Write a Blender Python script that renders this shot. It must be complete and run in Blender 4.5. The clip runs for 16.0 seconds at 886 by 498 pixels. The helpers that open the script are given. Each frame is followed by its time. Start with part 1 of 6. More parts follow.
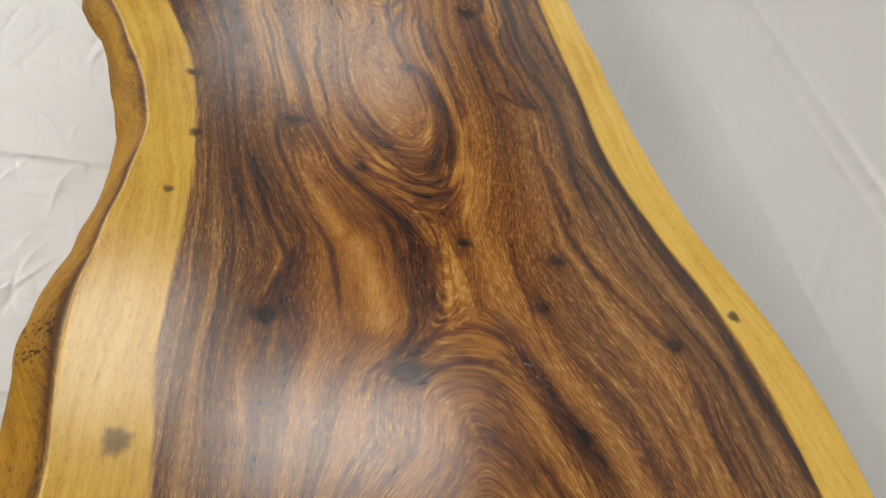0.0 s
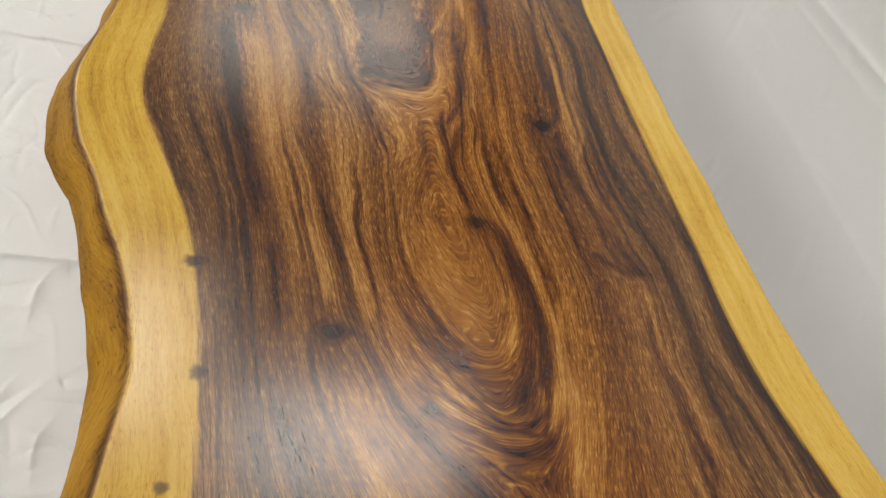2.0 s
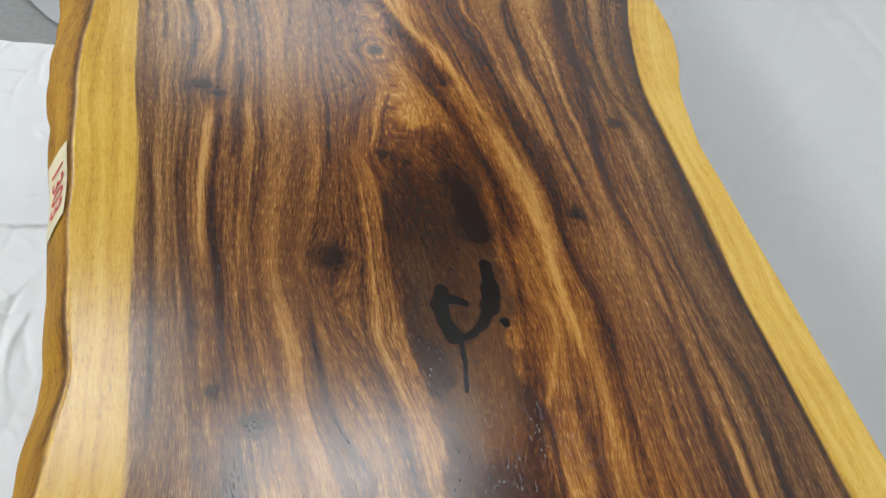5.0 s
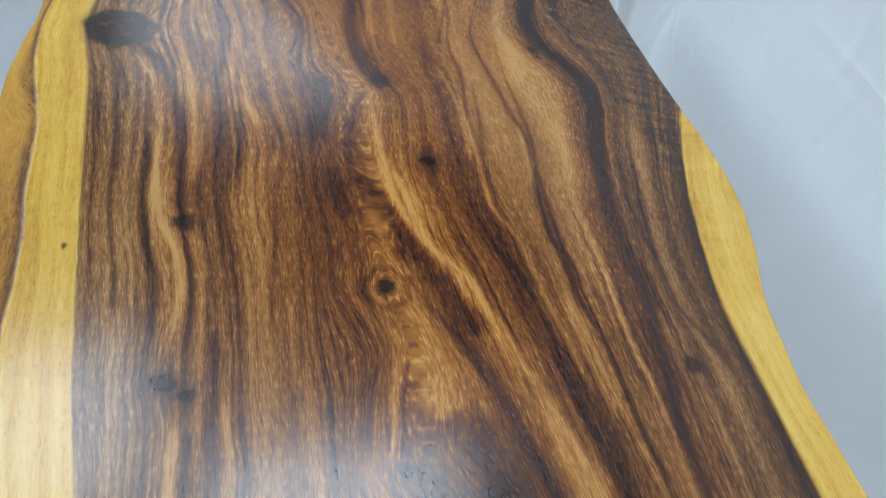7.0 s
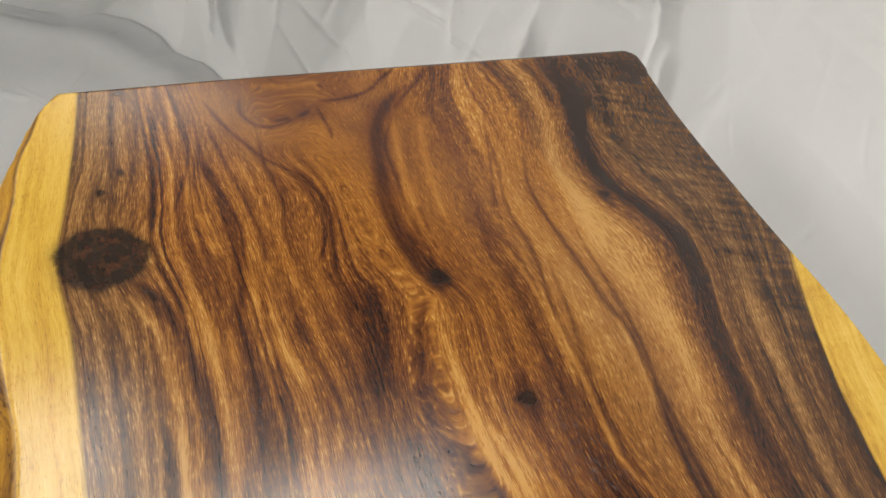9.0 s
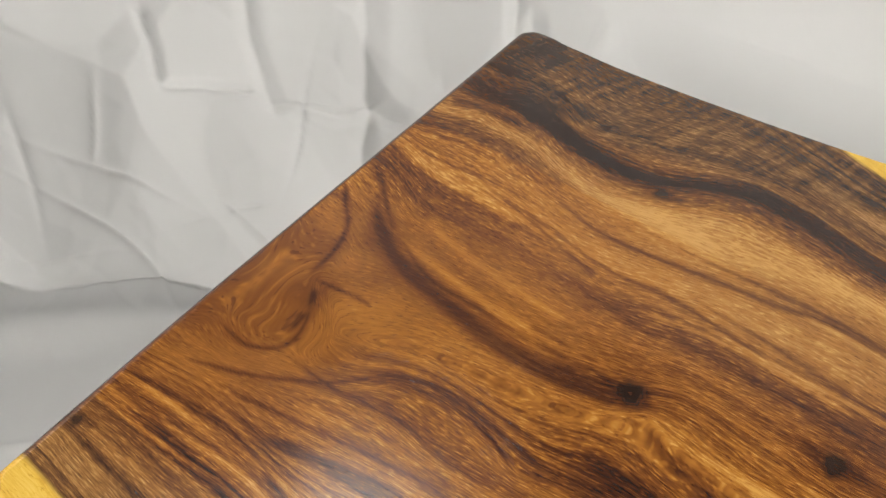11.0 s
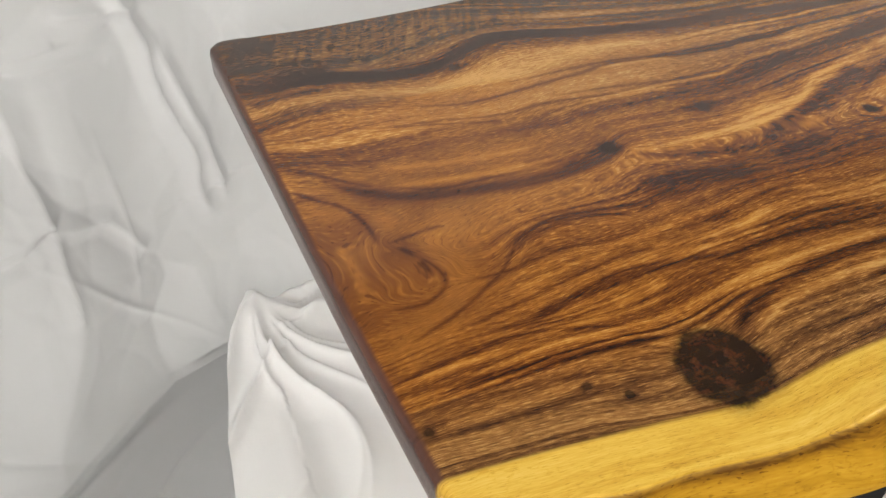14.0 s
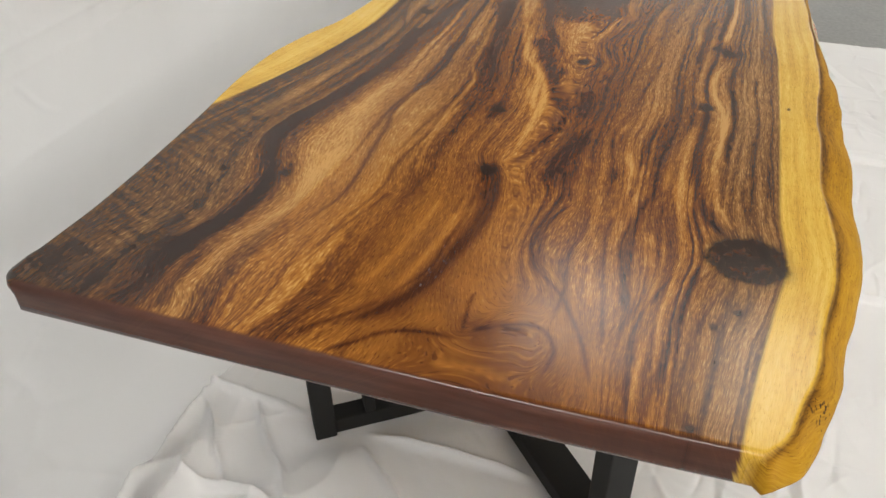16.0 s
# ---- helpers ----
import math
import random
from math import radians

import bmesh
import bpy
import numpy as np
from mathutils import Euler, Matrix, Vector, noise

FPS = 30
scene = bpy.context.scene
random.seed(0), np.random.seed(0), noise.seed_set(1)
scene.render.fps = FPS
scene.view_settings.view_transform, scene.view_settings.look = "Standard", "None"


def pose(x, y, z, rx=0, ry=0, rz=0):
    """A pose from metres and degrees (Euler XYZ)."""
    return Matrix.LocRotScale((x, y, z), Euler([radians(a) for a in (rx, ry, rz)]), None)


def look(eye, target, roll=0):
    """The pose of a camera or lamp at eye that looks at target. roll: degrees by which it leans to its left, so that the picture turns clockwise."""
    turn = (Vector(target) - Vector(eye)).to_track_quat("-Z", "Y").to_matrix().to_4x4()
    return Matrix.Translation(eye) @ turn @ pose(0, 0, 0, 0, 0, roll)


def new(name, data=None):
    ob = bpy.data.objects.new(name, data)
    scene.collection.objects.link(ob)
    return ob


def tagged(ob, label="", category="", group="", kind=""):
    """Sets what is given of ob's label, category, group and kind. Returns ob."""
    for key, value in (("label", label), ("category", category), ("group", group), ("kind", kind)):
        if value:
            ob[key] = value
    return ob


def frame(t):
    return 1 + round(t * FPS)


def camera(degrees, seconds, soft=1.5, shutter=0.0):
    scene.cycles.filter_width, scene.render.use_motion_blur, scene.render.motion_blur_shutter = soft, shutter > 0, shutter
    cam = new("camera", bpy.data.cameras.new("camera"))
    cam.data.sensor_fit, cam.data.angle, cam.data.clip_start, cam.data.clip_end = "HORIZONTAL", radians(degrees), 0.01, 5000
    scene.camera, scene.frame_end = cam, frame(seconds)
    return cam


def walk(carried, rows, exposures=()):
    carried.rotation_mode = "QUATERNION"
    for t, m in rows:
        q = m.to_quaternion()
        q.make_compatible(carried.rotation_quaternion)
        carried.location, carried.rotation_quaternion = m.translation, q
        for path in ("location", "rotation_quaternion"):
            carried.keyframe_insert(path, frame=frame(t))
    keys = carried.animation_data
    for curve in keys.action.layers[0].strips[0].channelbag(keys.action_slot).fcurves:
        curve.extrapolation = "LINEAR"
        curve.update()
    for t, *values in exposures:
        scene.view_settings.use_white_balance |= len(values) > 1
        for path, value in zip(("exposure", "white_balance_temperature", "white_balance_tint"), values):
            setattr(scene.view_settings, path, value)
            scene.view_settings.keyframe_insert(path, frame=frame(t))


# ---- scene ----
cam = camera(57.3, 16.0)
PATH = [
    (0, (-0.104, -2.894, 1.433), (0.332, -1.48, 0.088), 18.3),
    (0.5, (-0.11, -2.803, 1.432), (0.311, -1.405, 0.065), 18.6),
    (1, (-0.128, -2.685, 1.43), (0.296, -1.306, 0.045), 18.9),
    (1.5, (-0.152, -2.561, 1.422), (0.284, -1.192, 0.03), 19.1),
    (2, (-0.16, -2.46, 1.405), (0.279, -1.093, 0.012), 18.4),
    (2.5, (-0.148, -2.353, 1.386), (0.293, -0.985, -0.004), 18.0),
    (3, (-0.164, -2.247, 1.4), (0.274, -0.883, 0.004), 17.4),
    (3.5, (-0.183, -2.12, 1.408), (0.267, -0.764, 0.008), 17.3),
    (4, (-0.211, -1.993, 1.397), (0.265, -0.64, 0.002), 17.7),
    (4.2, (-0.223, -1.939, 1.396), (0.276, -0.605, -0.008), 18.5),
    (6.3, (-0.261, -1.467, 1.434), (0.291, -0.191, -0.004), 17.6),
    (6.5, (-0.255, -1.426, 1.431), (0.295, -0.149, -0.006), 17.4),
    (7, (-0.238, -1.327, 1.437), (0.309, -0.043, 0.004), 16.8),
    (7.5, (-0.237, -1.243, 1.447), (0.312, 0.045, 0.019), 16.5),
    (8, (-0.248, -1.134, 1.46), (0.295, 0.145, 0.021), 15.1),
    (8.5, (-0.279, -1.025, 1.457), (0.305, 0.223, 0.007), 15.0),
    (9, (-0.297, -0.926, 1.435), (0.35, 0.299, -0.008), 14.0),
    (9.5, (-0.336, -0.812, 1.406), (0.374, 0.368, -0.045), 12.5),
    (10, (-0.408, -0.667, 1.382), (0.417, 0.425, -0.076), 10.5),
    (10.2, (-0.421, -0.63, 1.374), (0.455, 0.426, -0.081), 8.8),
    (12.3, (-0.577, -0.253, 1.332), (0.847, -0.037, -0.056), -2.8),
    (12.5, (-0.619, -0.214, 1.322), (0.829, -0.089, -0.053), -2.1),
    (13, (-0.706, -0.136, 1.323), (0.776, -0.194, -0.018), -2.2),
    (13.5, (-0.722, 0.015, 1.322), (0.743, -0.315, 0.001), -0.7),
    (14, (-0.722, 0.129, 1.318), (0.68, -0.443, 0.011), 0.6),
    (14.5, (-0.677, 0.266, 1.323), (0.604, -0.56, 0.028), 1.1),
    (15, (-0.578, 0.375, 1.326), (0.5, -0.727, 0.052), 0.4),
    (15.5, (-0.45, 0.445, 1.337), (0.386, -0.871, 0.085), -0.4),
    (16, (-0.299, 0.525, 1.357), (0.282, -0.94, 0.126), -1.0),
]
EXPOSURES = ((0, 0.12, 6830, 10), (4.2, 0.16, 6630, 10), (6, 0.23, 5240, 3), (7.2, 0.23, 5240, 3), (8.2, 0.26, 6830, 10), (10.2, 0.31, 6830, 10), (12.3, 0.60, 6730, 10), (13.3, 0.55, 6730, 10), (14, 0.38, 6730, 10), (15.5, 0.18, 6730, 10), (16, 0.25, 6730, 10))
SKYLIGHTS = ((2.15, -0.3, 2.3, 1.4, 0.9), (3.3, -2.6, -0.9, 2.0, 0.75), (10.4, -1.5, 2.4, 3.4, 0.3), (-8.1, 0.0, 1.9, 2.0, 0.42), (-7.7, -2.3, -0.8, 2.2, 0.42), (0.6, -6.6, -4.4, 5.4, 0.42))      # y, from x, to x, depth, share of brightness; the last is an added, unseen fill
WEST_FILL = (4.5, 7.0, 1.6, 5.2)      # added fill light: middle y, width, sill, head
EAST_FILL = (-0.5, 8.0, 1.0, 3.2)
SOUTH_FILL = (12.0, 0.6, 4.2)       # width, sill, head
walk(cam, [(t, look(eye, target, roll)) for t, eye, target, roll in PATH],
     exposures=EXPOSURES)

# ---------------------------------------------------------------- light
world = bpy.data.worlds.new("world")
scene.world = world
world.use_nodes = True
world.node_tree.nodes["Background"].inputs[0].default_value = (0.75, 0.85, 1.0, 1)
world.node_tree.nodes["Background"].inputs[1].default_value = 0.3

SKYLIGHT = 11.5      # radiance of the roof panels, skylights and added fill alike
WEST_LIGHT, EAST_LIGHT, SOUTH_LIGHT = 5.5, 5.6, 1.0


# ---------------------------------------------------------------- helpers
def part(name, bm, material, parent=None, label="", smooth=True):
    """A bmesh as one mesh object, under a thing or a part."""
    me = bpy.data.meshes.new(name)
    bm.to_mesh(me)
    bm.free()
    if smooth:
        me.polygons.foreach_set("use_smooth", [True] * len(me.polygons))
    me.materials.append(material)
    ob = new(name, me)
    if parent:
        ob.parent = parent
    if label:
        tagged(ob, label)
    return ob


def thing(name, at=(0, 0, 0), turn=0.0):
    ob = new(name)
    ob.empty_display_size = 0.05
    ob.matrix_basis = pose(*at, 0, 0, turn)
    return ob


def mesh_part(name, verts, faces, material, parent=None, label="", smooth=True):
    me = bpy.data.meshes.new(name)
    verts, faces = np.asarray(verts, np.float32), np.asarray(faces, np.int32)
    me.vertices.add(len(verts))
    me.vertices.foreach_set("co", verts.ravel())
    me.loops.add(faces.size)
    me.loops.foreach_set("vertex_index", faces.ravel())
    me.polygons.add(len(faces))
    me.polygons.foreach_set("loop_start", np.arange(len(faces), dtype=np.int32) * 4)
    me.update(calc_edges=True)
    me.polygons.foreach_set("use_smooth", [smooth] * len(me.polygons))
    me.materials.append(material)
    ob = new(name, me)
    if parent:
        ob.parent = parent
    if label:
        tagged(ob, label)
    return ob


def box_bm(size, m=Matrix(), bevel=0.0, bm=None, segments=2):
    bm = bm or bmesh.new()
    made = bmesh.ops.create_cube(bm, size=1.0, matrix=m @ Matrix.Diagonal((*size, 1)))
    if bevel:
        edges = list({e for v in made["verts"] for e in v.link_edges})
        bmesh.ops.bevel(bm, geom=edges, offset=bevel, segments=segments, affect="EDGES", profile=0.5)
    return bm


def grid_faces(nu, nv):
    i, j = np.meshgrid(np.arange(nu - 1), np.arange(nv - 1), indexing="ij")
    a = (i * nv + j).ravel()
    return np.stack([a, a + nv, a + nv + 1, a + 1], 1)


def smoothstep(a, b, x):
    t = np.clip((x - a) / (b - a), 0, 1)
    return t * t * (3 - 2 * t)


def curve_through(ys, xs, at):
    """A smooth (Catmull-Rom) curve through even samples."""
    ys, xs = np.asarray(ys, float), np.asarray(xs, float)
    step = ys[1] - ys[0]
    f = np.clip((np.asarray(at) - ys[0]) / step, 0, len(ys) - 1.0001)
    i = f.astype(int)
    t = f - i
    p = [xs[np.clip(i + k, 0, len(xs) - 1)] for k in (-1, 0, 1, 2)]
    return 0.5 * (2 * p[1] + (p[2] - p[0]) * t + (2 * p[0] - 5 * p[1] + 4 * p[2] - p[3]) * t**2
                  + (3 * p[1] - p[0] - 3 * p[2] + p[3]) * t**3)


def value_noise(x, y, seed=0):
    """Smooth value noise on numpy arrays, -1 to 1."""
    rng = np.random.default_rng(seed)
    table = rng.uniform(-1, 1, (64, 64))
    i, j = np.floor(x).astype(int), np.floor(y).astype(int)
    u, v = x - i, y - j
    u, v = u * u * (3 - 2 * u), v * v * (3 - 2 * v)
    t = lambda a, b: table[(i + a) % 64, (j + b) % 64]
    return (t(0, 0) * (1 - u) + t(1, 0) * u) * (1 - v) + (t(0, 1) * (1 - u) + t(1, 1) * u) * v


# ---------------------------------------------------------------- materials
class Nodes:
    """Short names for the nodes of one material."""

    def __init__(self, name):
        self.material = bpy.data.materials.new(name)
        self.material.use_nodes = True
        self.tree = self.material.node_tree
        self.bsdf = self.tree.nodes["Principled BSDF"]

    def put(self, socket, value):
        if isinstance(value, bpy.types.NodeSocket):
            self.tree.links.new(value, socket)
        else:
            socket.default_value = value

    def node(self, kind, *inputs, **named):
        n = self.tree.nodes.new(kind)
        for k, v in named.items():
            if k == "operation":
                n.operation = v
            elif k == "blend":
                n.data_type, n.blend_type = "RGBA", v
            elif k == "attribute":
                n.attribute_name = v
            elif k == "dimensions":
                n.noise_dimensions = v
        for k, v in enumerate(inputs):
            if v is not None:
                self.put(n.inputs[k], v)
        return n

    def math(self, op, a, b=0.0, c=None):
        n = self.node("ShaderNodeMath", a, b, operation=op)
        if c is not None:
            self.put(n.inputs[2], c)
        return n.outputs[0]

    def vec(self, x, y, z=0.0):
        return self.node("ShaderNodeCombineXYZ", x, y, z).outputs[0]

    def noise(self, vector, scale=1.0, detail=2.0, rough=0.5, distort=0.0):
        n = self.node("ShaderNodeTexNoise")
        self.put(n.inputs["Vector"], vector)
        n.inputs["Scale"].default_value, n.inputs["Detail"].default_value = scale, detail
        n.inputs["Roughness"].default_value, n.inputs["Distortion"].default_value = rough, distort
        return n.outputs["Fac"]

    def ramp(self, fac, *stops):
        n = self.node("ShaderNodeValToRGB", fac)
        r = n.color_ramp
        while len(r.elements) < len(stops):
            r.elements.new(0.5)
        for e, (p, c) in zip(r.elements, stops):
            e.position, e.color = p, (*c, 1) if len(c) == 3 else c
        return n.outputs[0]

    def mix(self, fac, a, b, blend="MIX"):
        n = self.tree.nodes.new("ShaderNodeMix")
        n.data_type, n.blend_type = "RGBA", blend
        self.put(n.inputs[0], fac)
        for k, v in ((6, a), (7, b)):
            self.put(n.inputs[k], (*v, 1) if isinstance(v, tuple) and len(v) == 3 else v)
        return n.outputs[2]

    def step(self, a, b, x):
        n = self.node("ShaderNodeMapRange")
        n.interpolation_type = "SMOOTHSTEP"
        self.put(n.inputs["Value"], x)
        n.inputs["From Min"].default_value, n.inputs["From Max"].default_value = a, b
        return n.outputs["Result"]

    def attribute(self, name):
        return self.node("ShaderNodeAttribute", attribute=name).outputs["Vector"]

    def split(self, vector):
        return self.node("ShaderNodeSeparateXYZ", vector).outputs

    def object_xyz(self):
        return self.node("ShaderNodeTexCoord").outputs["Object"]

    def bump(self, height, strength=0.3, distance=0.002):
        n = self.node("ShaderNodeBump")
        n.inputs["Strength"].default_value, n.inputs["Distance"].default_value = strength, distance
        self.put(n.inputs["Height"], height)
        self.put(self.bsdf.inputs["Normal"], n.outputs[0])

    def surface(self, color=None, rough=None, metal=None, spec=None, coat=None, coat_rough=None):
        for key, v in (("Base Color", color), ("Roughness", rough), ("Metallic", metal),
                       ("Specular IOR Level", spec), ("Coat Weight", coat), ("Coat Roughness", coat_rough)):
            if v is not None:
                self.put(self.bsdf.inputs[key], (*v, 1) if isinstance(v, tuple) and len(v) == 3 else v)
        return self.material


def wood_material():
    """Figured slab: heartwood streaks along the grain field, yellow sapwood, dark knots; satin lacquer."""
    n = Nodes("figured_hardwood")
    g, tone, knot = n.split(n.attribute("figure"))[:3]
    sap, warm, curl = n.split(n.attribute("figure_edge"))[:3]
    x, y, z = n.split(n.object_xyz())[:3]
    side, flank, cut = n.split(n.attribute("figure_side"))[:3]
    bank = n.math("MULTIPLY", flank, 1.1)
    calm, ink, big = n.split(n.attribute("figure_calm"))[:3]
    lively = n.math("SUBTRACT", 1.0, calm)
    # a little waviness of the fibres
    wob = n.math("MULTIPLY_ADD", n.noise(n.vec(x, y, z), 14.0, 2.0), 0.008, g)
    wob = n.math("MULTIPLY_ADD", n.noise(n.vec(n.math("MULTIPLY", x, 9.0), n.math("MULTIPLY", y, 4.5), 3.0), 1.0, 2.0), 0.022, wob)
    wob = n.math("MULTIPLY_ADD", n.noise(n.vec(x, y, z), 70.0, 1.0), 0.0016, wob)
    fib = n.math("MULTIPLY_ADD", n.noise(n.vec(x, y, z), 6.0, 1.0), 0.012, g)
    broad = n.noise(n.vec(n.math("MULTIPLY", wob, 38.0), n.math("MULTIPLY", y, 0.7), bank), 1.0, 2.0, 0.5)
    mid = n.noise(n.vec(n.math("MULTIPLY", wob, 165.0), n.math("MULTIPLY", y, 1.6), n.math("ADD", bank, 30.0)), 1.0, 2.0, 0.55)
    seam = n.noise(n.vec(n.math("MULTIPLY", wob, 75.0), n.math("MULTIPLY", y, 1.1), n.math("ADD", bank, 60.0)), 1.0, 1.5, 0.5)
    seam = n.math("SUBTRACT", 1.0, n.step(0.0, 0.04, n.math("ABSOLUTE", n.math("SUBTRACT", seam, 0.5))))
    plain = n.noise(n.vec(n.math("MULTIPLY", wob, 20.0), n.math("MULTIPLY", y, 1.6), n.math("ADD", bank, 90.0)), 1.0, 2.0, 0.5)
    plain = n.step(0.38, 0.62, plain)
    gleam = n.noise(n.vec(n.math("MULTIPLY", fib, 1050.0), n.math("MULTIPLY", y, 85.0), 15.0), 1.0, 1.0, 0.5)
    fine = n.noise(n.vec(n.math("MULTIPLY", fib, 780.0), n.math("MULTIPLY", y, 48.0), n.math("ADD", bank, 7.0)), 1.0, 2.0, 0.6)
    pore = n.noise(n.vec(n.math("MULTIPLY", fib, 1200.0), n.math("MULTIPLY", y, 100.0), 1.0), 1.0, 1.5, 0.5)
    cloud = n.noise(n.vec(n.math("MULTIPLY", x, 9.0), n.math("MULTIPLY", y, 5.0), 2.0), 1.0, 2.0, 0.5)
    ripple = n.noise(n.vec(n.math("MULTIPLY", x, 9.0),
                           n.math("MULTIPLY", n.math("ADD", y, n.math("MULTIPLY", x, 0.35)), 85.0), 5.0), 1.0, 2.0, 0.5)
    lum = n.math("MULTIPLY_ADD", n.math("SUBTRACT", broad, 0.5), n.math("MULTIPLY", lively, 1.05), 0.56)
    lum = n.math("MULTIPLY_ADD", n.math("SUBTRACT", mid, 0.5), n.math("MULTIPLY", lively, n.math("MULTIPLY_ADD", plain, 0.65, 0.20)), lum)
    lum = n.math("MULTIPLY_ADD", n.math("MULTIPLY", n.math("MULTIPLY", seam, lively), n.math("MULTIPLY_ADD", plain, 0.85, 0.15)), -0.20, lum)
    lum = n.math("MULTIPLY_ADD", n.math("SUBTRACT", fine, 0.5), n.math("MULTIPLY_ADD", calm, -0.70, 0.92), lum)
    lum = n.math("MULTIPLY_ADD", n.math("SUBTRACT", cloud, 0.5), 0.25, lum)
    lum = n.math("ADD", lum, tone)
    lum = n.math("MULTIPLY_ADD", n.math("MULTIPLY", n.math("SUBTRACT", ripple, 0.5), curl), 0.6, lum)
    dash = n.step(0.60, 0.70, pore)
    lum = n.math("MULTIPLY_ADD", dash, -0.15, lum)
    lum = n.math("MULTIPLY_ADD", n.step(0.52, 0.76, gleam), n.math("MULTIPLY_ADD", calm, -0.20, 0.30), lum)
    cool = n.ramp(lum, (0.04, (0.014, 0.007, 0.005)), (0.28, (0.050, 0.021, 0.009)), (0.52, (0.130, 0.060, 0.020)),
                  (0.76, (0.285, 0.143, 0.045)), (1.0, (0.47, 0.27, 0.10)))
    hot = n.ramp(lum, (0.04, (0.016, 0.005, 0.003)), (0.26, (0.068, 0.018, 0.005)), (0.50, (0.180, 0.058, 0.010)),
                 (0.76, (0.390, 0.155, 0.022)), (1.0, (0.60, 0.31, 0.070)))
    heart = n.mix(n.step(0.0, 1.0, warm), cool, hot)
    # sapwood
    sapn = n.noise(n.vec(n.math("MULTIPLY", wob, 90.0), n.math("MULTIPLY", y, 2.0), 9.0), 1.0, 3.0, 0.6)
    sapl = n.math("MULTIPLY_ADD", n.math("SUBTRACT", fine, 0.5), 0.55, n.math("MULTIPLY_ADD", n.math("SUBTRACT", sapn, 0.5), 0.85, 0.52))
    sapl = n.math("MULTIPLY_ADD", n.math("SUBTRACT", cloud, 0.5), 0.5, sapl)
    sapl = n.math("MULTIPLY_ADD", dash, -0.24, sapl)
    worm = n.noise(n.vec(n.math("MULTIPLY", x, 170.0), n.math("MULTIPLY", y, 62.0), n.math("MULTIPLY", z, 80.0)), 1.0, 1.0, 0.5)
    worm = n.math("SUBTRACT", 1.0, n.step(0.01, 0.055, n.math("ABSOLUTE", n.math("SUBTRACT", worm, 0.5))))
    patch = n.step(0.48, 0.66, n.noise(n.vec(n.math("MULTIPLY", x, 55.0), n.math("MULTIPLY", y, 28.0), 4.0), 1.0, 2.0, 0.6))
    sapl = n.math("MULTIPLY_ADD", n.math("MULTIPLY", worm, patch), -0.10, sapl)
    wave = n.noise(n.vec(n.math("MULTIPLY", x, 10.0), n.math("MULTIPLY", y, 42.0), 8.0), 1.0, 2.0, 0.5)
    sapl = n.math("MULTIPLY_ADD", n.math("SUBTRACT", wave, 0.5), n.math("MULTIPLY_ADD", n.math("MULTIPLY", n.step(0.0, 0.1, x), n.step(-0.85, -0.45, y)), 0.42, 0.06), sapl)
    sapl = n.math("ADD", sapl, n.math("MULTIPLY", tone, 0.8))
    sapc = n.ramp(sapl, (0.10, (0.30, 0.155, 0.020)), (0.42, (0.60, 0.35, 0.042)), (0.62, (0.70, 0.445, 0.074)), (0.9, (0.78, 0.55, 0.14)))
    rind = n.ramp(sapl, (0.08, (0.09, 0.034, 0.003)), (0.38, (0.30, 0.140, 0.007)), (0.60, (0.42, 0.215, 0.012)), (0.95, (0.55, 0.32, 0.03)))
    # small pits of the burr on the rind
    burr = n.math("MAXIMUM", n.math("SUBTRACT", 1.0, n.step(0.015, 0.045, n.math("ABSOLUTE", n.math("ADD", y, 2.356)))),
                  n.math("SUBTRACT", 1.0, n.step(0.008, 0.022, n.math("ABSOLUTE", n.math("ADD", y, 0.105)))))
    pits = n.math("MULTIPLY", n.math("MULTIPLY", n.step(0.57, 0.66, n.noise(n.vec(x, y, z), 170.0, 1.0)), burr), side)
    rind = n.mix(pits, rind, (0.045, 0.016, 0.004))
    sapc = n.mix(side, sapc, rind)
    edge = n.math("MULTIPLY_ADD", n.math("SUBTRACT", mid, 0.5), 0.010, sap)
    edge = n.math("MULTIPLY_ADD", n.math("SUBTRACT", cloud, 0.5), 0.006, edge)
    sawn = n.noise(n.vec(n.math("MULTIPLY", x, 9.0), n.math("MULTIPLY", y, 3.0), n.math("MULTIPLY", z, 85.0)), 1.0, 3.0, 0.6)
    heart = n.mix(n.math("MULTIPLY", cut, 0.88), heart, n.ramp(sawn, (0.1, (0.03, 0.011, 0.008)), (0.5, (0.070, 0.024, 0.017)), (0.9, (0.13, 0.050, 0.032))))
    color = n.mix(n.step(-0.0035, 0.0035, edge), heart, sapc)
    # knots: rings of black and red-brown
    scar = n.noise(n.vec(x, y, z), 110.0, 3.0, 0.6)
    depth = n.math("MULTIPLY_ADD", n.math("SUBTRACT", scar, 0.5), 0.26, knot)
    ring = n.noise(n.vec(n.math("MULTIPLY", depth, 5.5), n.math("MULTIPLY", x, 14.0), n.math("MULTIPLY", y, 14.0)), 1.0, 2.0, 0.6)
    ring = n.math("MULTIPLY_ADD", n.step(0.15, 0.55, depth), n.math("MULTIPLY_ADD", big, 0.20, -0.20), n.mix(n.step(0.4, 0.6, big), ring, n.noise(n.vec(x, y, z), 75.0, 4.0, 0.7)))
    ring = n.math("MULTIPLY_ADD", n.step(0.4, 0.6, big), -0.08, ring)
    knotc = n.ramp(ring, (0.34, (0.005, 0.003, 0.002)), (0.46, (0.020, 0.008, 0.005)), (0.62, (0.075, 0.023, 0.010)), (0.78, (0.15, 0.052, 0.018)))
